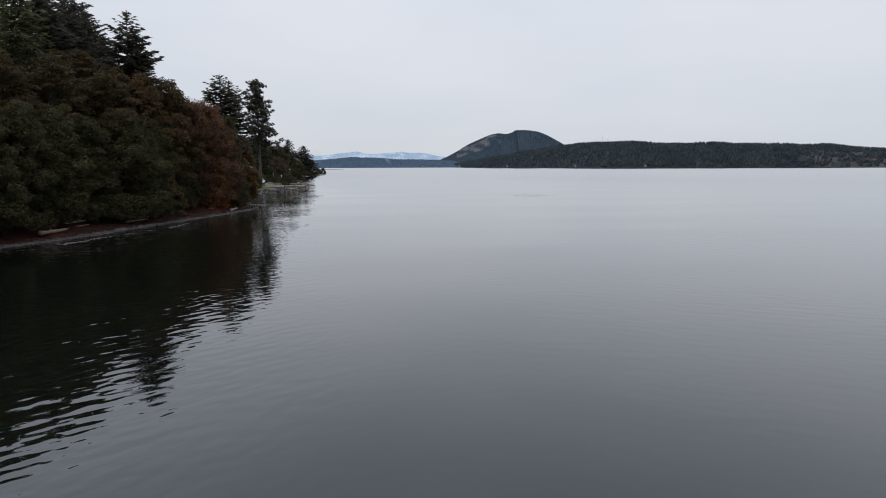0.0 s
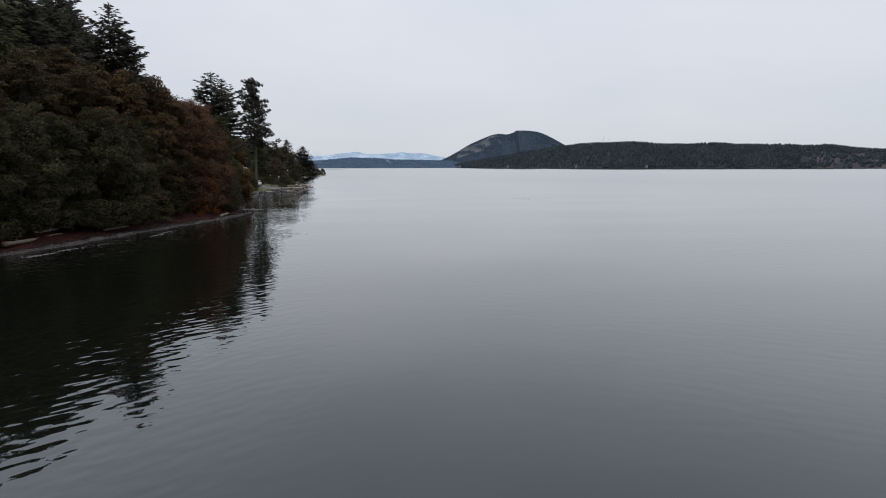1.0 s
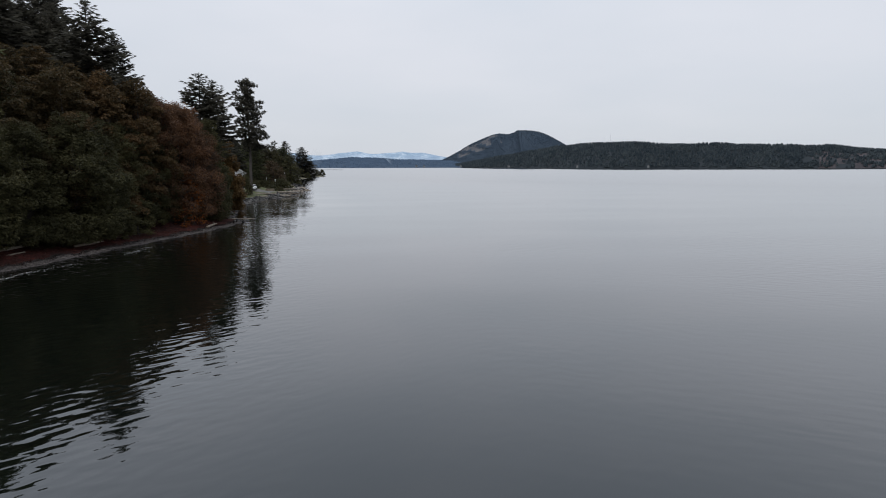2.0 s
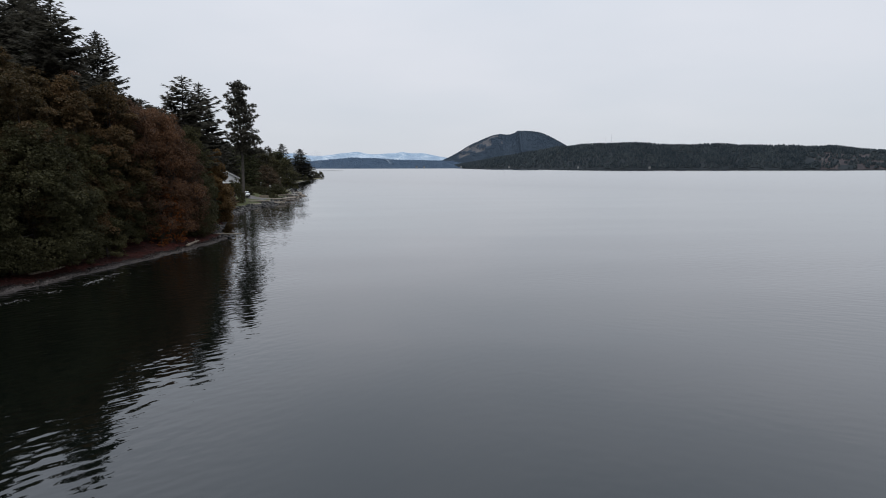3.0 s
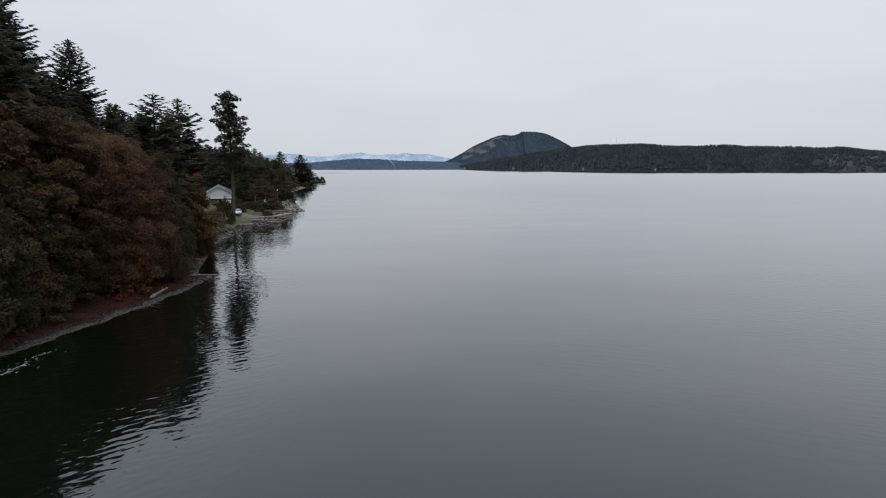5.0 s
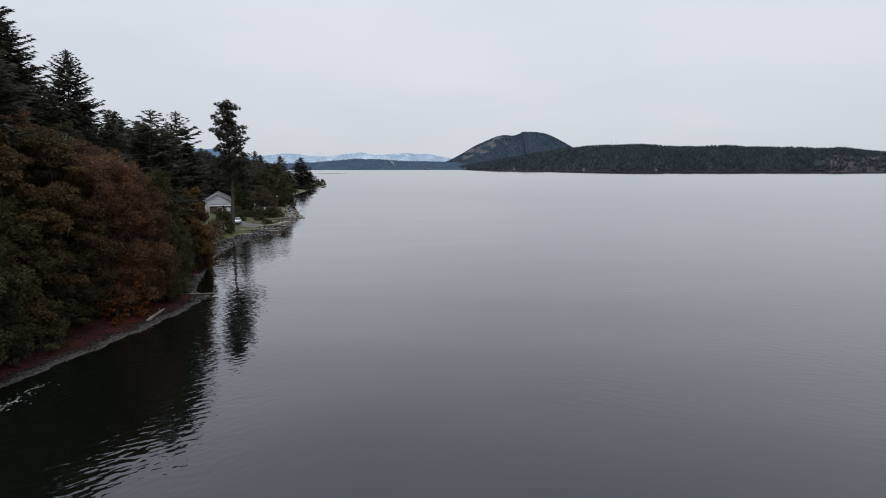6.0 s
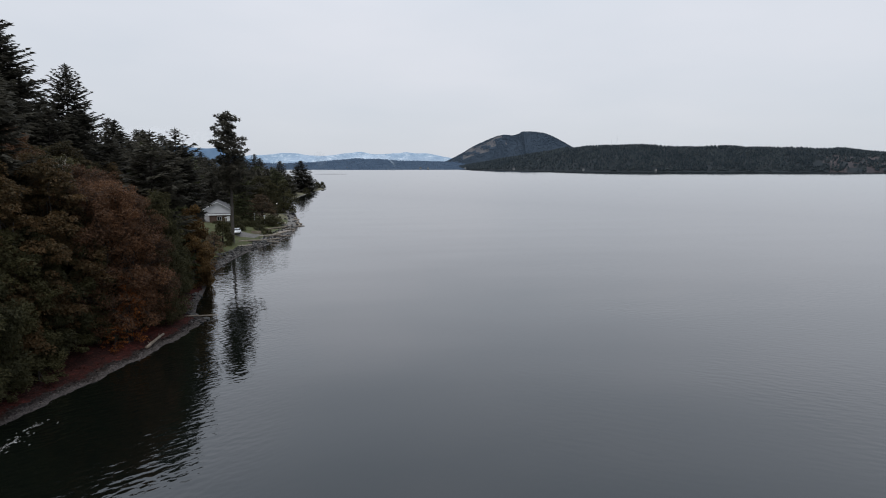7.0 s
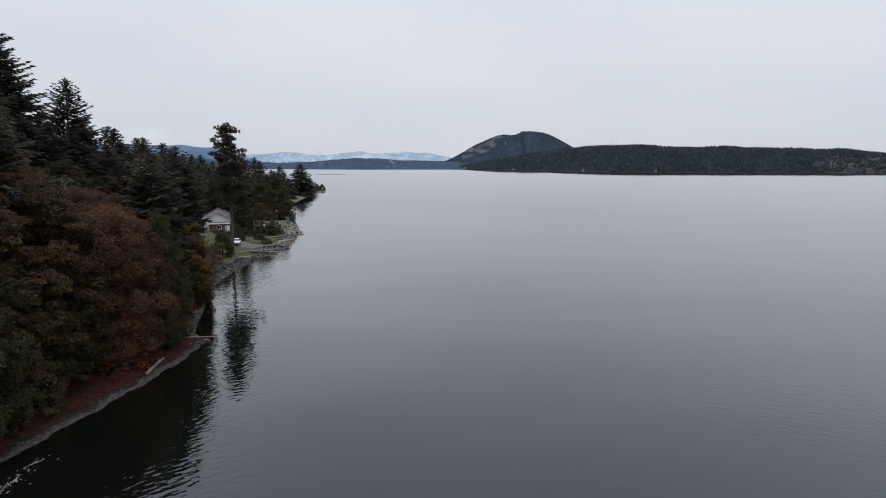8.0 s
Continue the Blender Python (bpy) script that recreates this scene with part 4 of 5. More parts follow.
def bare_tree(x, y, tall, seed):
    """A dead tree: pale stems that fork, with no leaves."""
    r = np.random.default_rng(seed)
    wood = Wood()
    tips = [(np.zeros(3), np.array([0, 0, 1.0]), tall * 0.45, 0.16)]
    for level in range(4):
        nxt = []
        for p, d, size, rad in tips:
            q = p + d * size
            wood.tube([p, (p + q) / 2 + r.normal(size=3) * 0.04 * size, q], [rad, rad * 0.75, rad * 0.5], 5)
            for k in range(3 if level else 4):
                e = d + r.normal(size=3) * 0.3 + np.array([0, 0, 0.15])
                nxt.append((q, e / np.linalg.norm(e), size * r.uniform(0.45, 0.7), rad * 0.5))
        tips = nxt
    root = new("dead_tree")
    root.matrix_basis = pose(x, y, land(x, y) - 0.1)
    part("trunk", wood.mesh("trunk", BARK_PALE), root)
    return tagged(root, "bare dead tree with pale forked branches", "tree")


bare_tree(-48.8, 113.5, 14.5, 3)


# ---- driftwood on the beaches ----
def log(x, y, length, radius, heading, label, z=None, tilt=0.0, seed=0, root_end=False):
    r = np.random.default_rng(seed)
    wood = Wood()
    n = 9
    bend = r.normal(size=2) * 0.012 * length
    pts = [np.array([(t - 0.5) * length, bend[0] * math.sin(t * 3.1) + r.normal() * radius * 0.12, bend[1] * 0.4 * math.sin(t * 3.1)]) for t in np.linspace(0, 1, n)]
    rad = [radius * (1.08 - 0.4 * t) * r.uniform(0.92, 1.08) for t in np.linspace(0, 1, n)]
    rad[0] *= 1.25 if root_end else 0.92
    wood.tube(pts, rad, 9)
    wood.f.append(tuple(range(8, -1, -1)))
    for k in range(3):
        i = r.integers(2, n - 2)
        d = r.normal(size=3)
        d[2] = abs(d[2]) + 0.2
        d /= np.linalg.norm(d)
        wood.tube([pts[i], pts[i] + d * radius * 2.2], [radius * 0.3, radius * 0.16], 5)
    root = new("driftwood_log")
    root.matrix_basis = pose(x, y, (land(x, y) if z is None else z) + radius * 0.75, 0, tilt, heading)
    part("stem", wood.mesh("stem", DRIFTWOOD), root)
    return tagged(root, label, "log", "driftwood on the shore")


log(-34.65, 105.0, 5.7, 0.2, 97, "pale bleached driftwood log lying on the beach", seed=1)
log(-34.1, 117.2, 4.4, 0.11, 10, "thin grey driftwood log reaching over the water", seed=2, z=0.25)
log(-41.6, 68.6, 9.2, 0.2, 91, "long brown driftwood log lying on the beach", seed=3, root_end=True)
log(-39.9, 81.5, 4.6, 0.15, 82, "weathered driftwood log below the bank", seed=4)
log(-43.0, 73.5, 5.4, 0.15, 88, "weathered driftwood log below the bank", seed=5)
for i, (x, y, length, radius, heading) in enumerate(((-51.6, 193.5, 6.0, 0.28, 30), (-50.2, 206.0, 7.5, 0.3, 52), (-48.6, 201.5, 5.5, 0.25, 48), (-49.6, 219.0, 7.0, 0.3, 70),
                                                   (-53.0, 224.0, 9.0, 0.26, 62), (-50.5, 226.0, 5.0, 0.22, 20), (-55.0, 240.0, 6.0, 0.25, 100), (-49.4, 212.0, 4.0, 0.2, 120), (-49.9, 214.0, 9.0, 0.24, 74), (-47.6, 198.0, 4.0, 0.3, 10), (-48.2, 208.5, 6.0, 0.26, 30), (-51.5, 246.0, 6.0, 0.25, 110),
                                                   (-53.0, 250.0, 5.0, 0.22, 140), (-54.6, 257.0, 6.5, 0.26, 100), (-57.0, 262.0, 5.0, 0.2, 60), (-58.6, 270.0, 6.0, 0.24, 115), (-50.6, 241.0, 4.5, 0.2, 40), (-48.4, 226.0, 5.0, 0.22, 95),
                                                   (-52.5, 235.0, 4.5, 0.2, 75), (-51.0, 187.0, 4.0, 0.22, 50))):
    log(x, y, length, radius, heading, "bleached driftwood log stranded among shore rocks", seed=20 + i)


# ---- rocks ----
def rock_mesh(seed):
    r = np.random.default_rng(seed)
    bm = bmesh.new()
    bmesh.ops.create_icosphere(bm, subdivisions=1, radius=1.0)
    for v in bm.verts:
        v.co *= 0.72 + 0.5 * r.random()
        v.co.z *= 0.7
    return bm_mesh("rock", bm, ROCK)


ROCKS = [rock_mesh(i) for i in range(6)]


def rocks_along(count, y0, y1, d0, d1, size, seed, label):
    r = random.Random(seed)
    for k in range(count):
        y = r.uniform(y0, y1)
        x = shore(y) - r.uniform(d0, d1)
        ob = new("boulder", r.choice(ROCKS))
        q = size * (0.45 + 1.5 * r.random() ** 2)
        ob.matrix_basis = pose(x, y, land(x, y) + q * 0.18, r.uniform(-15, 15), r.uniform(-15, 15), r.uniform(0, 360)) @ Matrix.Diagonal((q * r.uniform(0.8, 1.3), q, q * r.uniform(0.7, 1.1), 1))
        tagged(ob, label, "rock", "boulders on the shore")


rocks_along(150, 158, 198, 0.3, 3.4, 0.34, 1, "grey angular boulder in the shore embankment")
rocks_along(90, 196, 280, 0.4, 5.2, 0.3, 2, "grey boulder on the gravel shore")
rocks_along(40, 114, 134, -0.6, 2.0, 0.26, 3, "dark wet boulder at the edge of the water")
rocks_along(14, 255, 300, 0.0, 3.0, 0.7, 4, "grey boulder on the gravel shore")


def rubble(count, y0, y1, d0, d1, size, seed):
    """The smaller rocks between the boulders, too many to tell apart."""
    r = random.Random(seed)
    V, F = [], []
    for k in range(count):
        y = r.uniform(y0, y1)
        x = shore(y) - r.uniform(d0, d1)
        q = size * (0.4 + 1.4 * r.random() ** 2)
        m = pose(x, y, land(x, y) + q * 0.15, r.uniform(-25, 25), r.uniform(-25, 25), r.uniform(0, 360)) @ Matrix.Diagonal((q * r.uniform(0.8, 1.4), q, q * r.uniform(0.6, 1.1), 1))
        me, o = r.choice(ROCKS), len(V)
        V.extend(tuple(m @ v.co) for v in me.vertices)
        F.extend(tuple(o + i for i in p.vertices) for p in me.polygons)
    return tagged(new("shore_rubble", mesh("shore_rubble", V, F, RUBBLE)), "small grey rocks heaped between the shore boulders", "rocks", kind="stuff")


rubble(700, 156, 200, 0.2, 3.4, 0.2, 5)
rubble(420, 200, 240, 0.3, 5.0, 0.2, 6)


def scatter_stones():
    r = np.random.default_rng(8)
    V, F = [], []
    base = np.array([(1, 0, 0), (-1, 0, 0), (0, 1, 0), (0, -1, 0), (0, 0, 0.7), (0, 0, -0.4)], float)
    tri = ((0, 2, 4), (2, 1, 4), (1, 3, 4), (3, 0, 4), (2, 0, 5), (1, 2, 5), (3, 1, 5), (0, 3, 5))
    for k in range(6500):
        y = r.uniform(45, 128) if k < 4800 else r.uniform(150, 300)
        d = 0.55 + r.normal() * 0.3 + 0.5 * noise.noise(Vector((0.0, y * 0.45, 5.0)))
        x = shore(y) - d
        q = r.uniform(0.03, 0.11) * (1.6 if r.random() < 0.06 else 1)
        o = len(V)
        pts = base * q * r.uniform(0.7, 1.3, (6, 3)) + np.array([x, y, land(x, y) + 0.02])
        V.extend(pts)
        F.extend([(a + o, b + o, c + o) for a, b, c in tri])
    return tagged(new("beach_stones", mesh("beach_stones", V, F, STONE)), "loose grey stones scattered along the beach", "stones", kind="stuff")


def scatter_leaves():
    r = np.random.default_rng(9)
    n = 9000
    y = r.uniform(45, 128, n)
    d = r.uniform(1.6, 9.0, n)
    x = np.array([shore(b) - c for b, c in zip(y, d)])
    z = np.array([land(a, b) for a, b in zip(x, y)]) + 0.03
    al = unit(r, n) * np.array([1, 1, 0.25])
    no = np.array([0, 0, 1.0]) + r.normal(size=(n, 3)) * 0.3
    le = r.uniform(0.12, 0.26, n)
    v, f = blades(np.stack([x, y, z], 1), al, no, le, le * 0.8)
    return tagged(new("fallen_leaves", mesh("fallen_leaves", v, f, LEAF_RED)), "fallen rust red leaves covering the upper beach", "leaves", kind="stuff")


scatter_stones()
scatter_leaves()

# ---- the houses and the garden on the point ----
SIDING = material("white_siding", [(0.46, 0.46, 0.465), (0.54, 0.54, 0.545), (0.60, 0.60, 0.60)], 0.6, 0.6, 0.2, 6.0)
WHITE_TRIM = material("white_trim", [(0.62, 0.62, 0.62), (0.72, 0.72, 0.72)], 1.0, 0.5)
SHINGLE = material("roof_shingles", [(0.035, 0.035, 0.038), (0.06, 0.058, 0.06), (0.09, 0.086, 0.085)], 1.2, 0.9, 0.5, 6.0)
BRICK_WALL = material("brown_wall", [(0.06, 0.04, 0.032), (0.1, 0.066, 0.052), (0.14, 0.095, 0.08)], 1.5, 0.9, 0.4, 10.0)
GLASS = material("dark_glass", [(0.012, 0.014, 0.016), (0.02, 0.022, 0.025)], 1.0, 0.08, spec=0.6)
CAR_WHITE = material("white_car_paint", [(0.68, 0.68, 0.68), (0.74, 0.74, 0.74)], 0.5, 0.25, spec=0.5)
RUBBER = material("black_rubber", [(0.012, 0.012, 0.012), (0.02, 0.02, 0.02)], 3.0, 0.9)
CHROME = material("grey_metal", [(0.4, 0.4, 0.42), (0.5, 0.5, 0.52)], 3.0, 0.35, metal=0.9)
PLANK = material("weathered_planks", [(0.13, 0.1, 0.075), (0.2, 0.165, 0.125), (0.27, 0.23, 0.18)], 1.0, 0.85, 0.4, 8.0)


def gable_roof(width, length, z, rise, over, thick, mat):
    """Two sloping slabs with overhanging eaves, ridge along y."""
    bm = bmesh.new()
    half = width / 2 + over
    fall = rise * over / (width / 2)
    for s in (-1, 1):
        prof = [(0, z + rise), (s * half, z - fall), (s * half, z - fall + thick), (0, z + rise + thick)]
        a = [bm.verts.new((px, -over, pz)) for px, pz in prof]
        b = [bm.verts.new((px, length + over, pz)) for px, pz in prof]
        bm.faces.new(a if s > 0 else a[::-1])
        bm.faces.new(b[::-1] if s > 0 else b)
        for k in range(4):
            q = (a[k], a[(k + 1) % 4], b[(k + 1) % 4], b[k])
            bm.faces.new(q[::-1] if s > 0 else q)
    bmesh.ops.recalc_face_normals(bm, faces=bm.faces)
    return bm_mesh("roof", bm, mat)


def gable_wall(width, length, z, rise, mat):
    bm = bmesh.new()
    prof = [(-width / 2, -0.4), (width / 2, -0.4), (width / 2, z), (0, z + rise), (-width / 2, z)]
    a = [bm.verts.new((px, 0, pz)) for px, pz in prof]
    b = [bm.verts.new((px, length, pz)) for px, pz in prof]
    bm.faces.new(a)
    bm.faces.new(b[::-1])
    for k in range(5):
        bm.faces.new((a[(k + 1) % 5], a[k], b[k], b[(k + 1) % 5]))
    return bm_mesh("wall", bm, mat)


def window(parent, x, y, z, w, h, facing="front"):
    """A framed window set into the front or the right side of a house."""
    f = new("window")
    f.parent = parent
    f.matrix_basis = pose(x, y, z, 0, 0, 0 if facing == "front" else 90)
    part("window_frame", box("window_frame", WHITE_TRIM, -w / 2 - 0.08, w / 2 + 0.08, -0.06, 0.02, -0.08, h + 0.08, 0.01), f, "white window frame")
    for k in (-1, 1):
        part("pane", box("pane", GLASS, -w / 4 + k * w / 4 + 0.03, w / 4 + k * w / 4 - 0.03, -0.075, -0.05, 0.03, h - 0.03, 0.005), f, "dark glass pane")
    return f


def house(x, y, turn, width, length, eave, rise, siding, label, porch=False, chimney=True):
    root = new("house")
    root.matrix_basis = pose(x, y, land(x, y) + 0.05, 0, 0, turn)
    part("wall", gable_wall(width, length, eave, rise, siding), root)
    part("roof", gable_roof(width, length, eave, rise, 0.5, 0.16, SHINGLE), root, "dark grey shingle roof")
    bm = bmesh.new()
    for s in (-1, 1):
        half = width / 2 + 0.5
        p = [(0, eave + rise + 0.02), (s * half, eave - rise * 0.5 / (width / 2) + 0.02)]
        prof = [(p[0][0], p[0][1] + 0.02), (p[1][0], p[1][1] + 0.02), (p[1][0], p[1][1] - 0.22), (p[0][0], p[0][1] - 0.22)]
        a = [bm.verts.new((px, -0.53, pz)) for px, pz in prof]
        b = [bm.verts.new((px, -0.502, pz)) for px, pz in prof]
        bm.faces.new(a)
        bm.faces.new(b[::-1])
        for k in range(4):
            bm.faces.new((a[(k + 1) % 4], a[k], b[k], b[(k + 1) % 4]))
    bmesh.ops.recalc_face_normals(bm, faces=bm.faces)
    part("bargeboard", bm_mesh("bargeboard", bm, WHITE_TRIM), root, "white bargeboard")
    if not porch:
        for k in (-0.25, 0.25):
            window(root, k * width, 0, 1.0, 1.3, 1.2)
    for k in (0.25, 0.6):
        window(root, width / 2, length * k, 1.0, 1.4, 1.2, "side")
    if chimney:
        part("chimney", box("chimney", BRICK_WALL, -0.5, 0.4, length * 0.6, length * 0.6 + 0.9, eave + rise * 0.4, eave + rise + 1.3, 0.03), root, "brown brick chimney")
    if porch:
        part("porch_wall", box("porch_wall", BRICK_WALL, -width * 0.3, width * 0.52, -3.0, -0.02, -0.4, 2.5), root, "brown brick front extension")
        part("porch_roof", box("porch_roof", SHINGLE, -width * 0.3 - 0.3, width * 0.52 + 0.3, -3.3, -0.03, 2.62, 2.8), root, "flat grey porch roof")
        part("fascia", box("fascia", WHITE_TRIM, -width * 0.3 - 0.33, width * 0.52 + 0.33, -3.36, -3.31, 2.42, 2.84), root, "white fascia board")
        part("door", box("door", WHITE_TRIM, width * 0.36, width * 0.36 + 0.95, -3.06, -3.0, -0.1, 2.0, 0.01), root, "white door")
        window(root, 0.08 * width, -3.0, 0.9, 1.3, 1.0)
    return tagged(root, label, "house", "houses on the point")


house(-72.0, 225.5, 19, 7.6, 13, 4.3, 2.1, SIDING, "white gabled house with dark grey shingle roof", porch=True, chimney=False)
house(-77.0, 244, 72, 9.0, 15, 3.6, 1.7, PLANK, "brown house with a wide grey roof among trees")
house(-84, 268, 20, 8.0, 12, 3.2, 1.6, SIDING, "pale house half hidden behind the trees", chimney=True)


def car(x, y, turn):
    root = new("car")
    root.matrix_basis = pose(x, y, land(x, y), 0, 0, turn)
    bm = bmesh.new()
    prof = [(-2.15, 0.35), (-2.2, 0.62), (-2.05, 0.86), (-0.95, 0.98), (1.55, 0.98), (2.1, 0.9), (2.18, 0.55), (2.1, 0.32)]
    a = [bm.verts.new((-0.86, py, pz)) for py, pz in prof]
    b = [bm.verts.new((0.86, py, pz)) for py, pz in prof]
    bm.faces.new(a)
    bm.faces.new(b[::-1])
    for k in range(8):
        bm.faces.new((a[(k + 1) % 8], a[k], b[k], b[(k + 1) % 8]))
    bmesh.ops.recalc_face_normals(bm, faces=bm.faces)
    bmesh.ops.bevel(bm, geom=list(bm.edges), offset=0.07, segments=2, affect="EDGES")
    part("body", bm_mesh("body", bm, CAR_WHITE), root, "white car body")

    def cabin(name, mat, inset, z1, lift):
        bm = bmesh.new()
        low = [(-0.78 + inset, -0.95), (0.78 - inset, -0.95), (0.78 - inset, 1.6), (-0.78 + inset, 1.6)]
        high = [(-0.6, -0.25), (0.6, -0.25), (0.6, 1.05), (-0.6, 1.05)]
        v0 = [bm.verts.new((px, py, 0.96 + lift)) for px, py in low]
        v1 = [bm.verts.new((px, py, z1)) for px, py in high]
        bm.faces.new(v0[::-1])
        bm.faces.new(v1)
        for k in range(4):
            bm.faces.new((v0[k], v0[(k + 1) % 4], v1[(k + 1) % 4], v1[k]))
        bmesh.ops.bevel(bm, geom=list(bm.edges), offset=0.04, segments=1, affect="EDGES")
        return bm_mesh(name, bm, mat)

    part("windows", cabin("windows", GLASS, 0.0, 1.42, 0.0), root, "dark car windows")
    part("car_roof", box("car_roof", CAR_WHITE, -0.62, 0.62, -0.3, 1.1, 1.4, 1.47, 0.03), root, "white car roof")
    for sx in (-1, 1):
        part("headlight", box("headlight", CHROME, sx * 0.6 - 0.18, sx * 0.6 + 0.18, -2.2, -2.1, 0.66, 0.8, 0.02), root, "clear headlight")
        for wy in (-1.35, 1.35):
            bm = bmesh.new()
            bmesh.ops.create_cone(bm, cap_ends=True, segments=18, radius1=0.33, radius2=0.33, depth=0.22, matrix=pose(sx * 0.78, wy, 0.33, 0, 90, 0))
            w = part("wheel", bm_mesh("wheel", bm, RUBBER), root, "black wheel")
            bm = bmesh.new()
            bmesh.ops.create_cone(bm, cap_ends=True, segments=14, radius1=0.2, radius2=0.2, depth=0.03, matrix=pose(sx * 0.895, wy, 0.33, 0, 90, 0))
            part("rim", bm_mesh("rim", bm, CHROME), w, "grey metal rim")
    return tagged(root, "white parked car on the gravel drive beside the lawn", "car")


car(-57.6, 201.0, 14)


def garden_post(x, y, tall, label):
    root = new("garden_post")
    root.matrix_basis = pose(x, y, land(x, y) - 0.1)
    part("post", box("post", WHITE_TRIM, -0.06, 0.06, -0.06, 0.06, 0, tall), root)
    part("crossbar", box("crossbar", WHITE_TRIM, -0.3, 0.3, -0.06, 0.06, tall + 0.004, tall + 0.18), root, "white top bar")
    return tagged(root, label, "garden post", "garden posts")


garden_post(-62.0, 230.5, 3.2, "white garden post with a short top bar")
garden_post(-59.3, 232.0, 2.6, "white garden post with a short top bar")
garden_post(-66.0, 216.0, 2.2, "white garden post with a short top bar")
garden_post(-94.5, 400.0, 3.6, "white post standing on the grassy spit")


def street_lamp(x, y, tall):
    root = new("garden_lamp")
    root.matrix_basis = pose(x, y, land(x, y) - 0.1)
    wood = Wood()
    wood.tube([(0, 0, 0), (0, 0, 0.3), (0, 0, tall)], [0.1, 0.05, 0.035], 8)
    part("pole", wood.mesh("pole", BARK_GREY), root, "thin grey pole")
    bm = bmesh.new()
    bmesh.ops.create_icosphere(bm, subdivisions=2, radius=0.22, matrix=pose(0, 0, tall + 0.18))
    part("globe", bm_mesh("globe", bm, WHITE_TRIM), root, "white glass globe")
    return tagged(root, "unlit white globe lamp on a thin grey pole", "lamp")


street_lamp(-63.6, 262.5, 5.2)


def planter(x, y, turn):
    root = new("wooden_planter")
    root.matrix_basis = pose(x, y, land(x, y), 0, 0, turn)
    for k in range(3):
        part("board", box("board", PLANK, -1.3, 1.3, -0.5, -0.44, 0.02 + 0.24 * k, 0.24 + 0.24 * k, 0.01), root)
        part("board", box("board", PLANK, -1.3, 1.3, 0.44, 0.5, 0.02 + 0.24 * k, 0.24 + 0.24 * k, 0.01), root)
    for s in (-1, 1):
        part("end_board", box("end_board", PLANK, s * 1.33 - 0.03, s * 1.33 + 0.03, -0.5, 0.5, 0, 0.74, 0.01), root)
    part("soil", box("soil", SOIL, -1.29, 1.29, -0.43, 0.43, 0.02, 0.62), root, "dark soil")
    return tagged(root, "low weathered wooden planter beside the gravel drive", "planter")


planter(-54.5, 208.0, 5)


def skiff(x, y, turn):
    """A small open boat pulled up on the grass."""
    root = new("rowing_boat")
    root.matrix_basis = pose(x, y, land(x, y) + 0.02, 0, 0, turn)
    bm = bmesh.new()
    rings = []
    for t in np.linspace(0, 1, 9):
        w = 0.7 * math.sin(min(1.0, t * 1.25 + 0.18) * math.pi / 2) * (1 - max(0, t - 0.75) * 0.6)
        rings.append([bm.verts.new((px * w, (t - 0.5) * 3.4, pz)) for px, pz in ((-1, 0.55), (-0.75, 0.12), (0, 0.0), (0.75, 0.12), (1, 0.55))])
    for a, b in zip(rings, rings[1:]):
        for k in range(4):
            bm.faces.new((a[k], a[k + 1], b[k + 1], b[k]))
    bm.faces.new(rings[-1])
    bm.faces.new(rings[0][::-1])
    bmesh.ops.solidify(bm, geom=list(bm.faces), thickness=0.04)
    part("hull", bm_mesh("hull", bm, WHITE_TRIM), root)
    for k in (-0.6, 0.6):
        part("thwart", box("thwart", PLANK, -0.6, 0.6, k - 0.12, k + 0.12, 0.36, 0.4, 0.005), root, "plank seat")
    return tagged(root, "small white rowing boat pulled up on the grass", "boat")


skiff(-56.2, 235.5, 60)


def hedge(x0, x1, y, tall, label):
    r = np.random.default_rng(int(abs(x0) * 10))
    n = int((x1 - x0) * 260)
    root = new("hedge")
    root.matrix_basis = pose(x0, y, land((x0 + x1) / 2, y) - 0.1)
    p = np.stack([r.uniform(0, x1 - x0, n), r.uniform(-0.6, 0.6, n), r.uniform(0.05, 1, n) ** 0.7 * tall], 1)
    al = unit(r, n) + np.array([0, 0, 0.3])
    v, f = blades(p, al, unit(r, n) + np.array([0, 0, 0.8]), r.uniform(0.15, 0.35, n), r.uniform(0.1, 0.22, n))
    part("leaves", mesh("leaves", v, f, LEAF_DARK), root)
    return tagged(root, label, "hedge")


hedge(-68, -55.5, 211, 2.0, "clipped dark green hedge behind the drive")
hedge(-63, -57, 233, 1.7, "dark green hedge at the edge of the garden")

# ---- small things far off ----
BAR = material("sand_bar", [(0.05, 0.048, 0.045), (0.09, 0.085, 0.08)], 0.2, 1.0)
bm = bmesh.new()
bmesh.ops.create_icosphere(bm, subdivisions=3, radius=1.0)
for v in bm.verts:
    v.co = Vector((v.co.x * 36, v.co.y * 5, v.co.z * 0.8 + 0.25 * noise.noise(v.co * 6)))
bar = new("sandbar", bm_mesh("sandbar", bm, BAR))
bar.matrix_basis = pose(-246, 1340, -0.1)
tagged(bar, "low dark sandbar barely above the water", "sandbar", kind="structure")


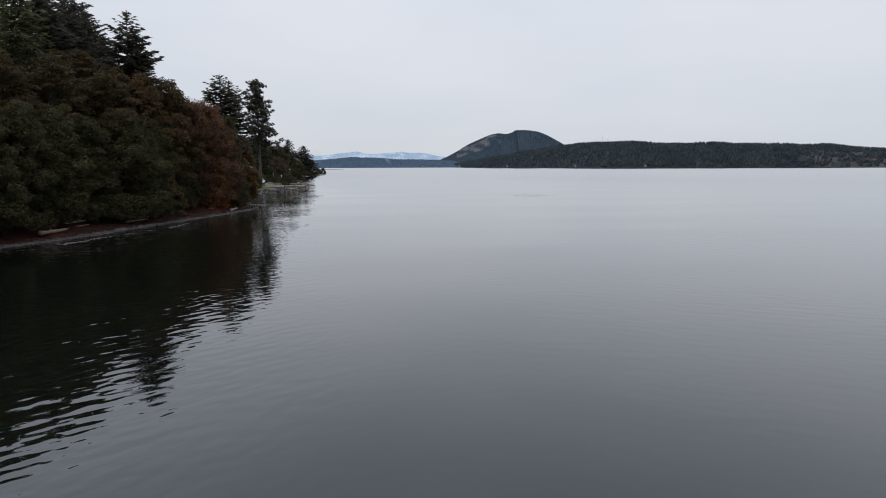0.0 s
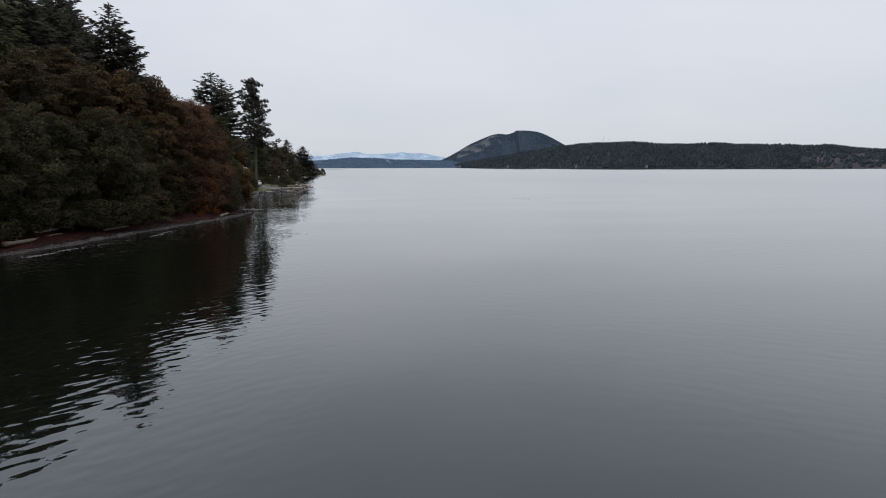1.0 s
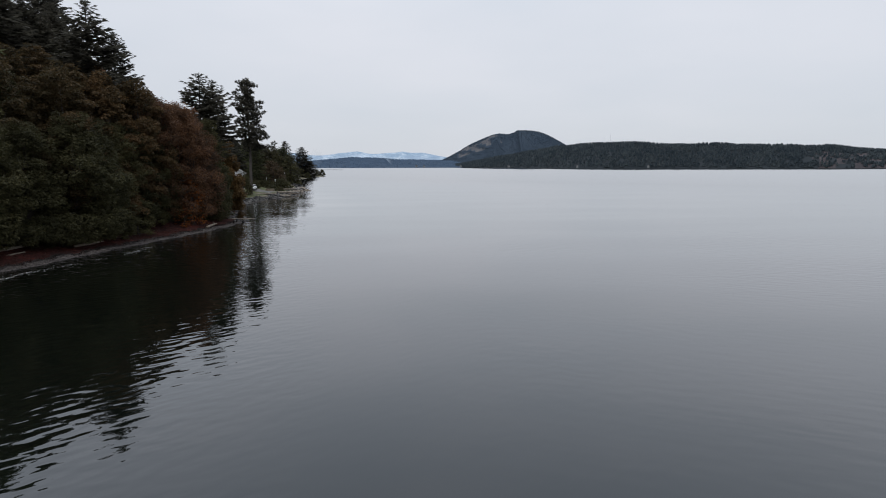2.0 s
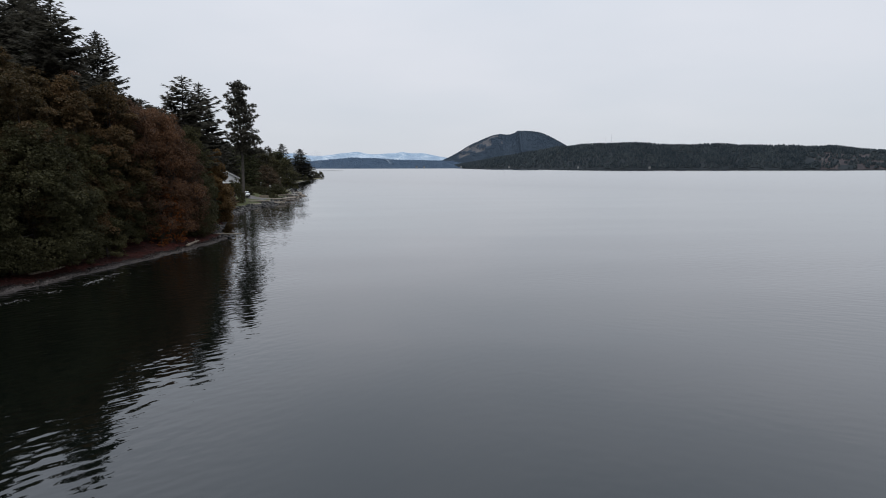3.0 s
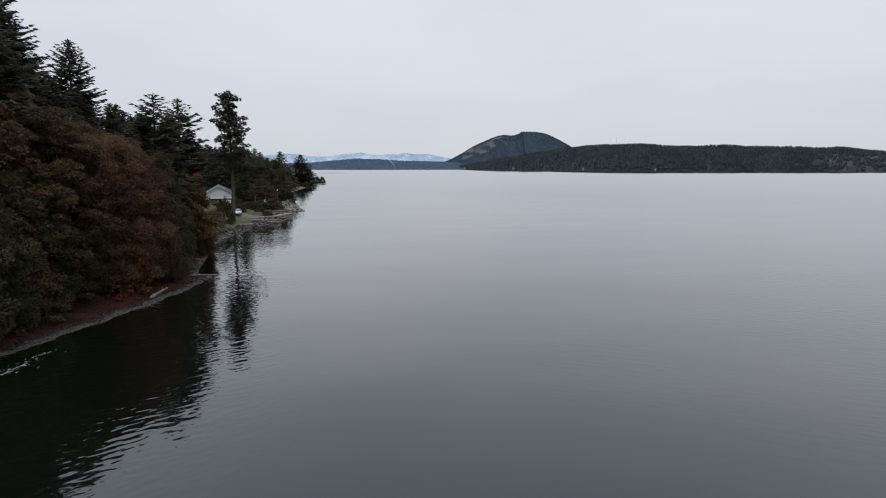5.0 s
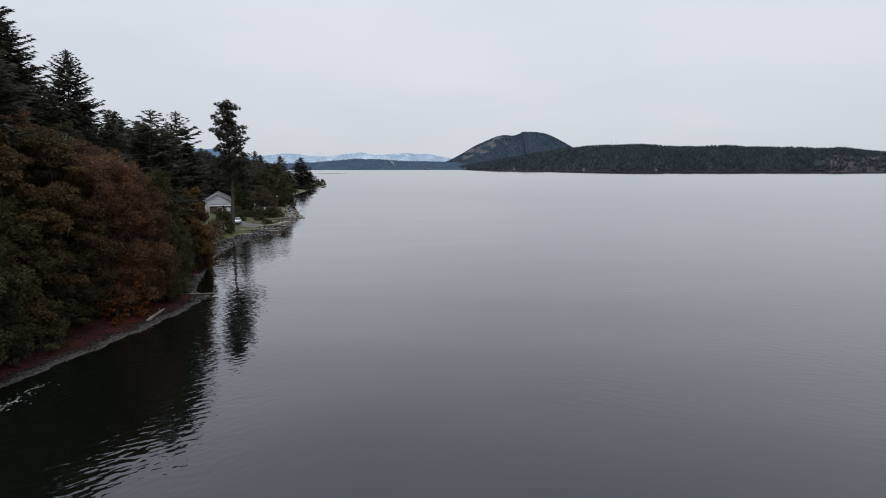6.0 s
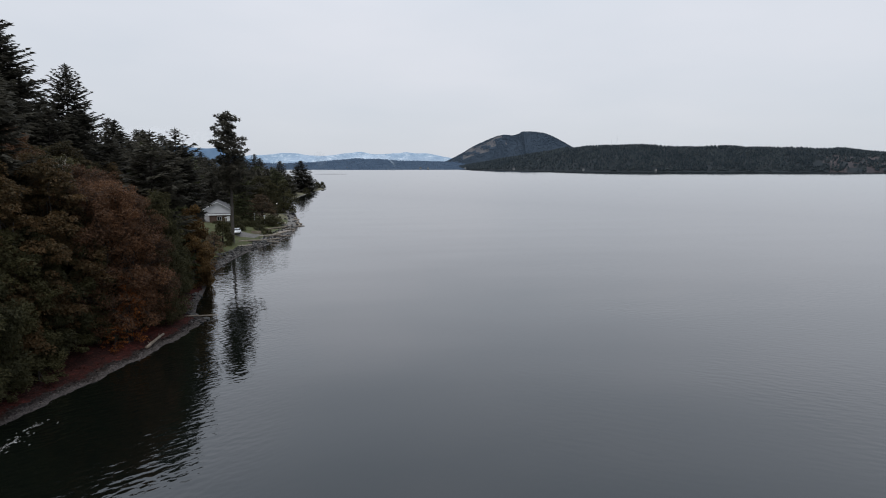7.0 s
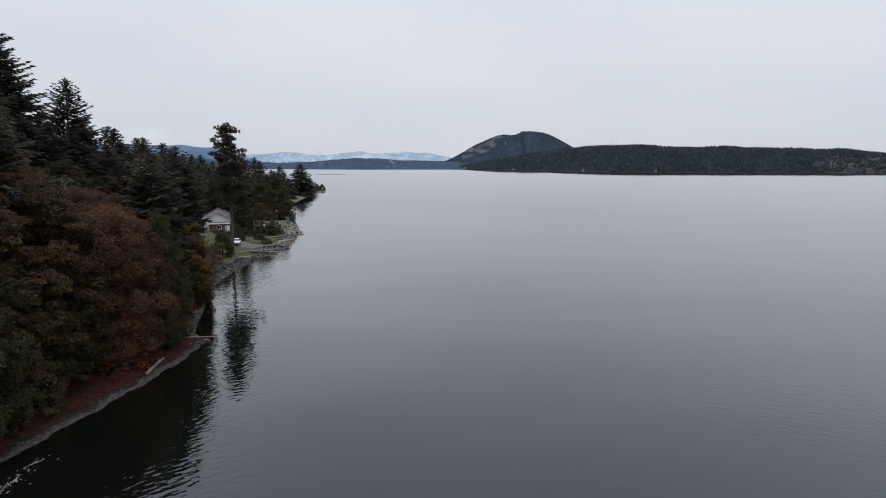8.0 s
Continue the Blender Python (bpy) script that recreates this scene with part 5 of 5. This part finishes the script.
def mast(x, y, z, tall):
    root = new("radio_mast")
    root.matrix_basis = pose(x, y, z)
    wood = Wood()
    for k in range(3):
        t = 2.094 * k
        wood.tube([np.array([1.2 * math.cos(t), 1.2 * math.sin(t), 0]), np.array([0.25 * math.cos(t), 0.25 * math.sin(t), tall])], [0.3, 0.2], 4)
    part("tower_legs", wood.mesh("tower_legs", CHROME), root)
    for k in range(1, 9):
        q = 1.2 - 0.95 * k / 9
        part("brace", box("brace", CHROME, -q, q, -0.08, 0.08, tall * k / 9, tall * k / 9 + 0.2), root)
    part("antenna", box("antenna", CHROME, -0.09, 0.09, -0.09, 0.09, tall + 0.004, tall + 5), root, "thin aerial")
    return tagged(root, "thin grey lattice radio mast above the woods", "radio mast", "radio masts")


mast(540, 2000, 72, 34)
mast(524, 2005, 72, 28)


def cottage(x, y, turn, w, siding, label):
    root = new("cottage")
    root.matrix_basis = pose(x, y, 3.0, 0, 0, turn)
    part("wall", gable_wall(w, w * 1.5, 4.5, 2.2, siding), root)
    part("roof", gable_roof(w, w * 1.5, 4.5, 2.2, 0.5, 0.3, SHINGLE), root, "dark roof")
    return tagged(root, label, "cottage", "cottages on the far shore")


COTTAGE_WALL = material("weathered_paint", [(0.16, 0.16, 0.16), (0.26, 0.26, 0.25)], 0.2, 0.9)
for x, y, w, turn in ((75, 2478, 6, 10), (232, 2140, 4, 60), (402, 1838, 3.5, 20), (560, 1680, 3.5, 10)):
    cottage(x, y, turn, w, COTTAGE_WALL, "small pale cottage by the far water's edge")
for x, y, w, turn in ((-72, 2445, 5.5, 10), (-99, 2448, 4.6, 80), (-390, 2455, 4.6, 60)):
    cottage(x, y, turn, w, COTTAGE_WALL, "small pale building on the distant shore")

# ---- foam drifting beside the beach ----
FOAM = material("sea_foam", [(0.16, 0.155, 0.145), (0.26, 0.25, 0.24), (0.4, 0.39, 0.37)], 2.0, 0.9, island=0.6)


def wrack_line():
    """Dark leaves and weed left along the upper edge of the gravel by the tide."""
    r = np.random.default_rng(23)
    n = 9000
    y = r.uniform(52, 117, n)
    d = np.array([1.15 + 0.75 * noise.noise(Vector((0.0, v * 0.45, 5.0))) for v in y]) + r.normal(size=n) * np.where(r.random(n) < 0.8, 0.17, 0.45)
    x = np.array([shore(v) for v in y]) - d
    p = np.stack([x, y, np.array([land(a, b) for a, b in zip(x, y)]) + 0.03], 1)
    v, f = blades(p, unit(r, n) * np.array([1, 1, 0.15]), np.array([0, 0, 1.0]) + r.normal(size=(n, 3)) * 0.35, r.uniform(0.1, 0.36, n), r.uniform(0.07, 0.2, n))
    return tagged(new("wrack_line", mesh("wrack_line", v, f, WRACK)), "dark line of weed and leaves stranded on the gravel", "seaweed", kind="stuff")


WRACK = material("stranded_weed", [(0.006, 0.004, 0.0035), (0.013, 0.0085, 0.007), (0.026, 0.015, 0.011)], 2.0, 0.8, island=0.5)
wrack_line()


def foam_streaks():
    """Flecks strung along a drifting line, thicker where the line gathers."""
    r = np.random.default_rng(17)
    V, F = [], []
    for k in range(900):
        y = 60 + 30 * r.random() ** 1.4
        gather = noise.noise(Vector((y * 0.3, 0.0, 9.0))) - 0.25 * ease(80, 86, y)
        if gather < r.uniform(-0.25, 0.35):
            continue
        x = shore(y) + 3.2 + 0.5 * math.sin(y * 0.35) + r.normal() * (0.12 if r.random() < 0.75 else 0.6)
        slope = (shore(y + 1) - shore(y - 1)) / 2
        a, b, t = r.uniform(0.04, 0.17), r.uniform(0.015, 0.045), math.atan2(1, slope) + r.normal() * 0.35
        o = len(V)
        for j in range(7):
            q = 6.283 * j / 7
            px, py = a * math.cos(q) * r.uniform(0.5, 1.25), b * math.sin(q) * r.uniform(0.5, 1.25)
            V.append((x + px * math.cos(t) - py * math.sin(t), y + px * math.sin(t) + py * math.cos(t), 0.035))
        F.append(tuple(range(o, o + 7)))
    return tagged(new("foam", mesh("foam", V, F, FOAM)), "broken streak of pale foam floating along the beach", "foam", kind="stuff")


foam_streaks()


# ---- clear the patterns that the trees were copied from ----
for pattern in PROTOTYPES:
    for ob in (*pattern.children_recursive, pattern):
        bpy.data.objects.remove(ob)
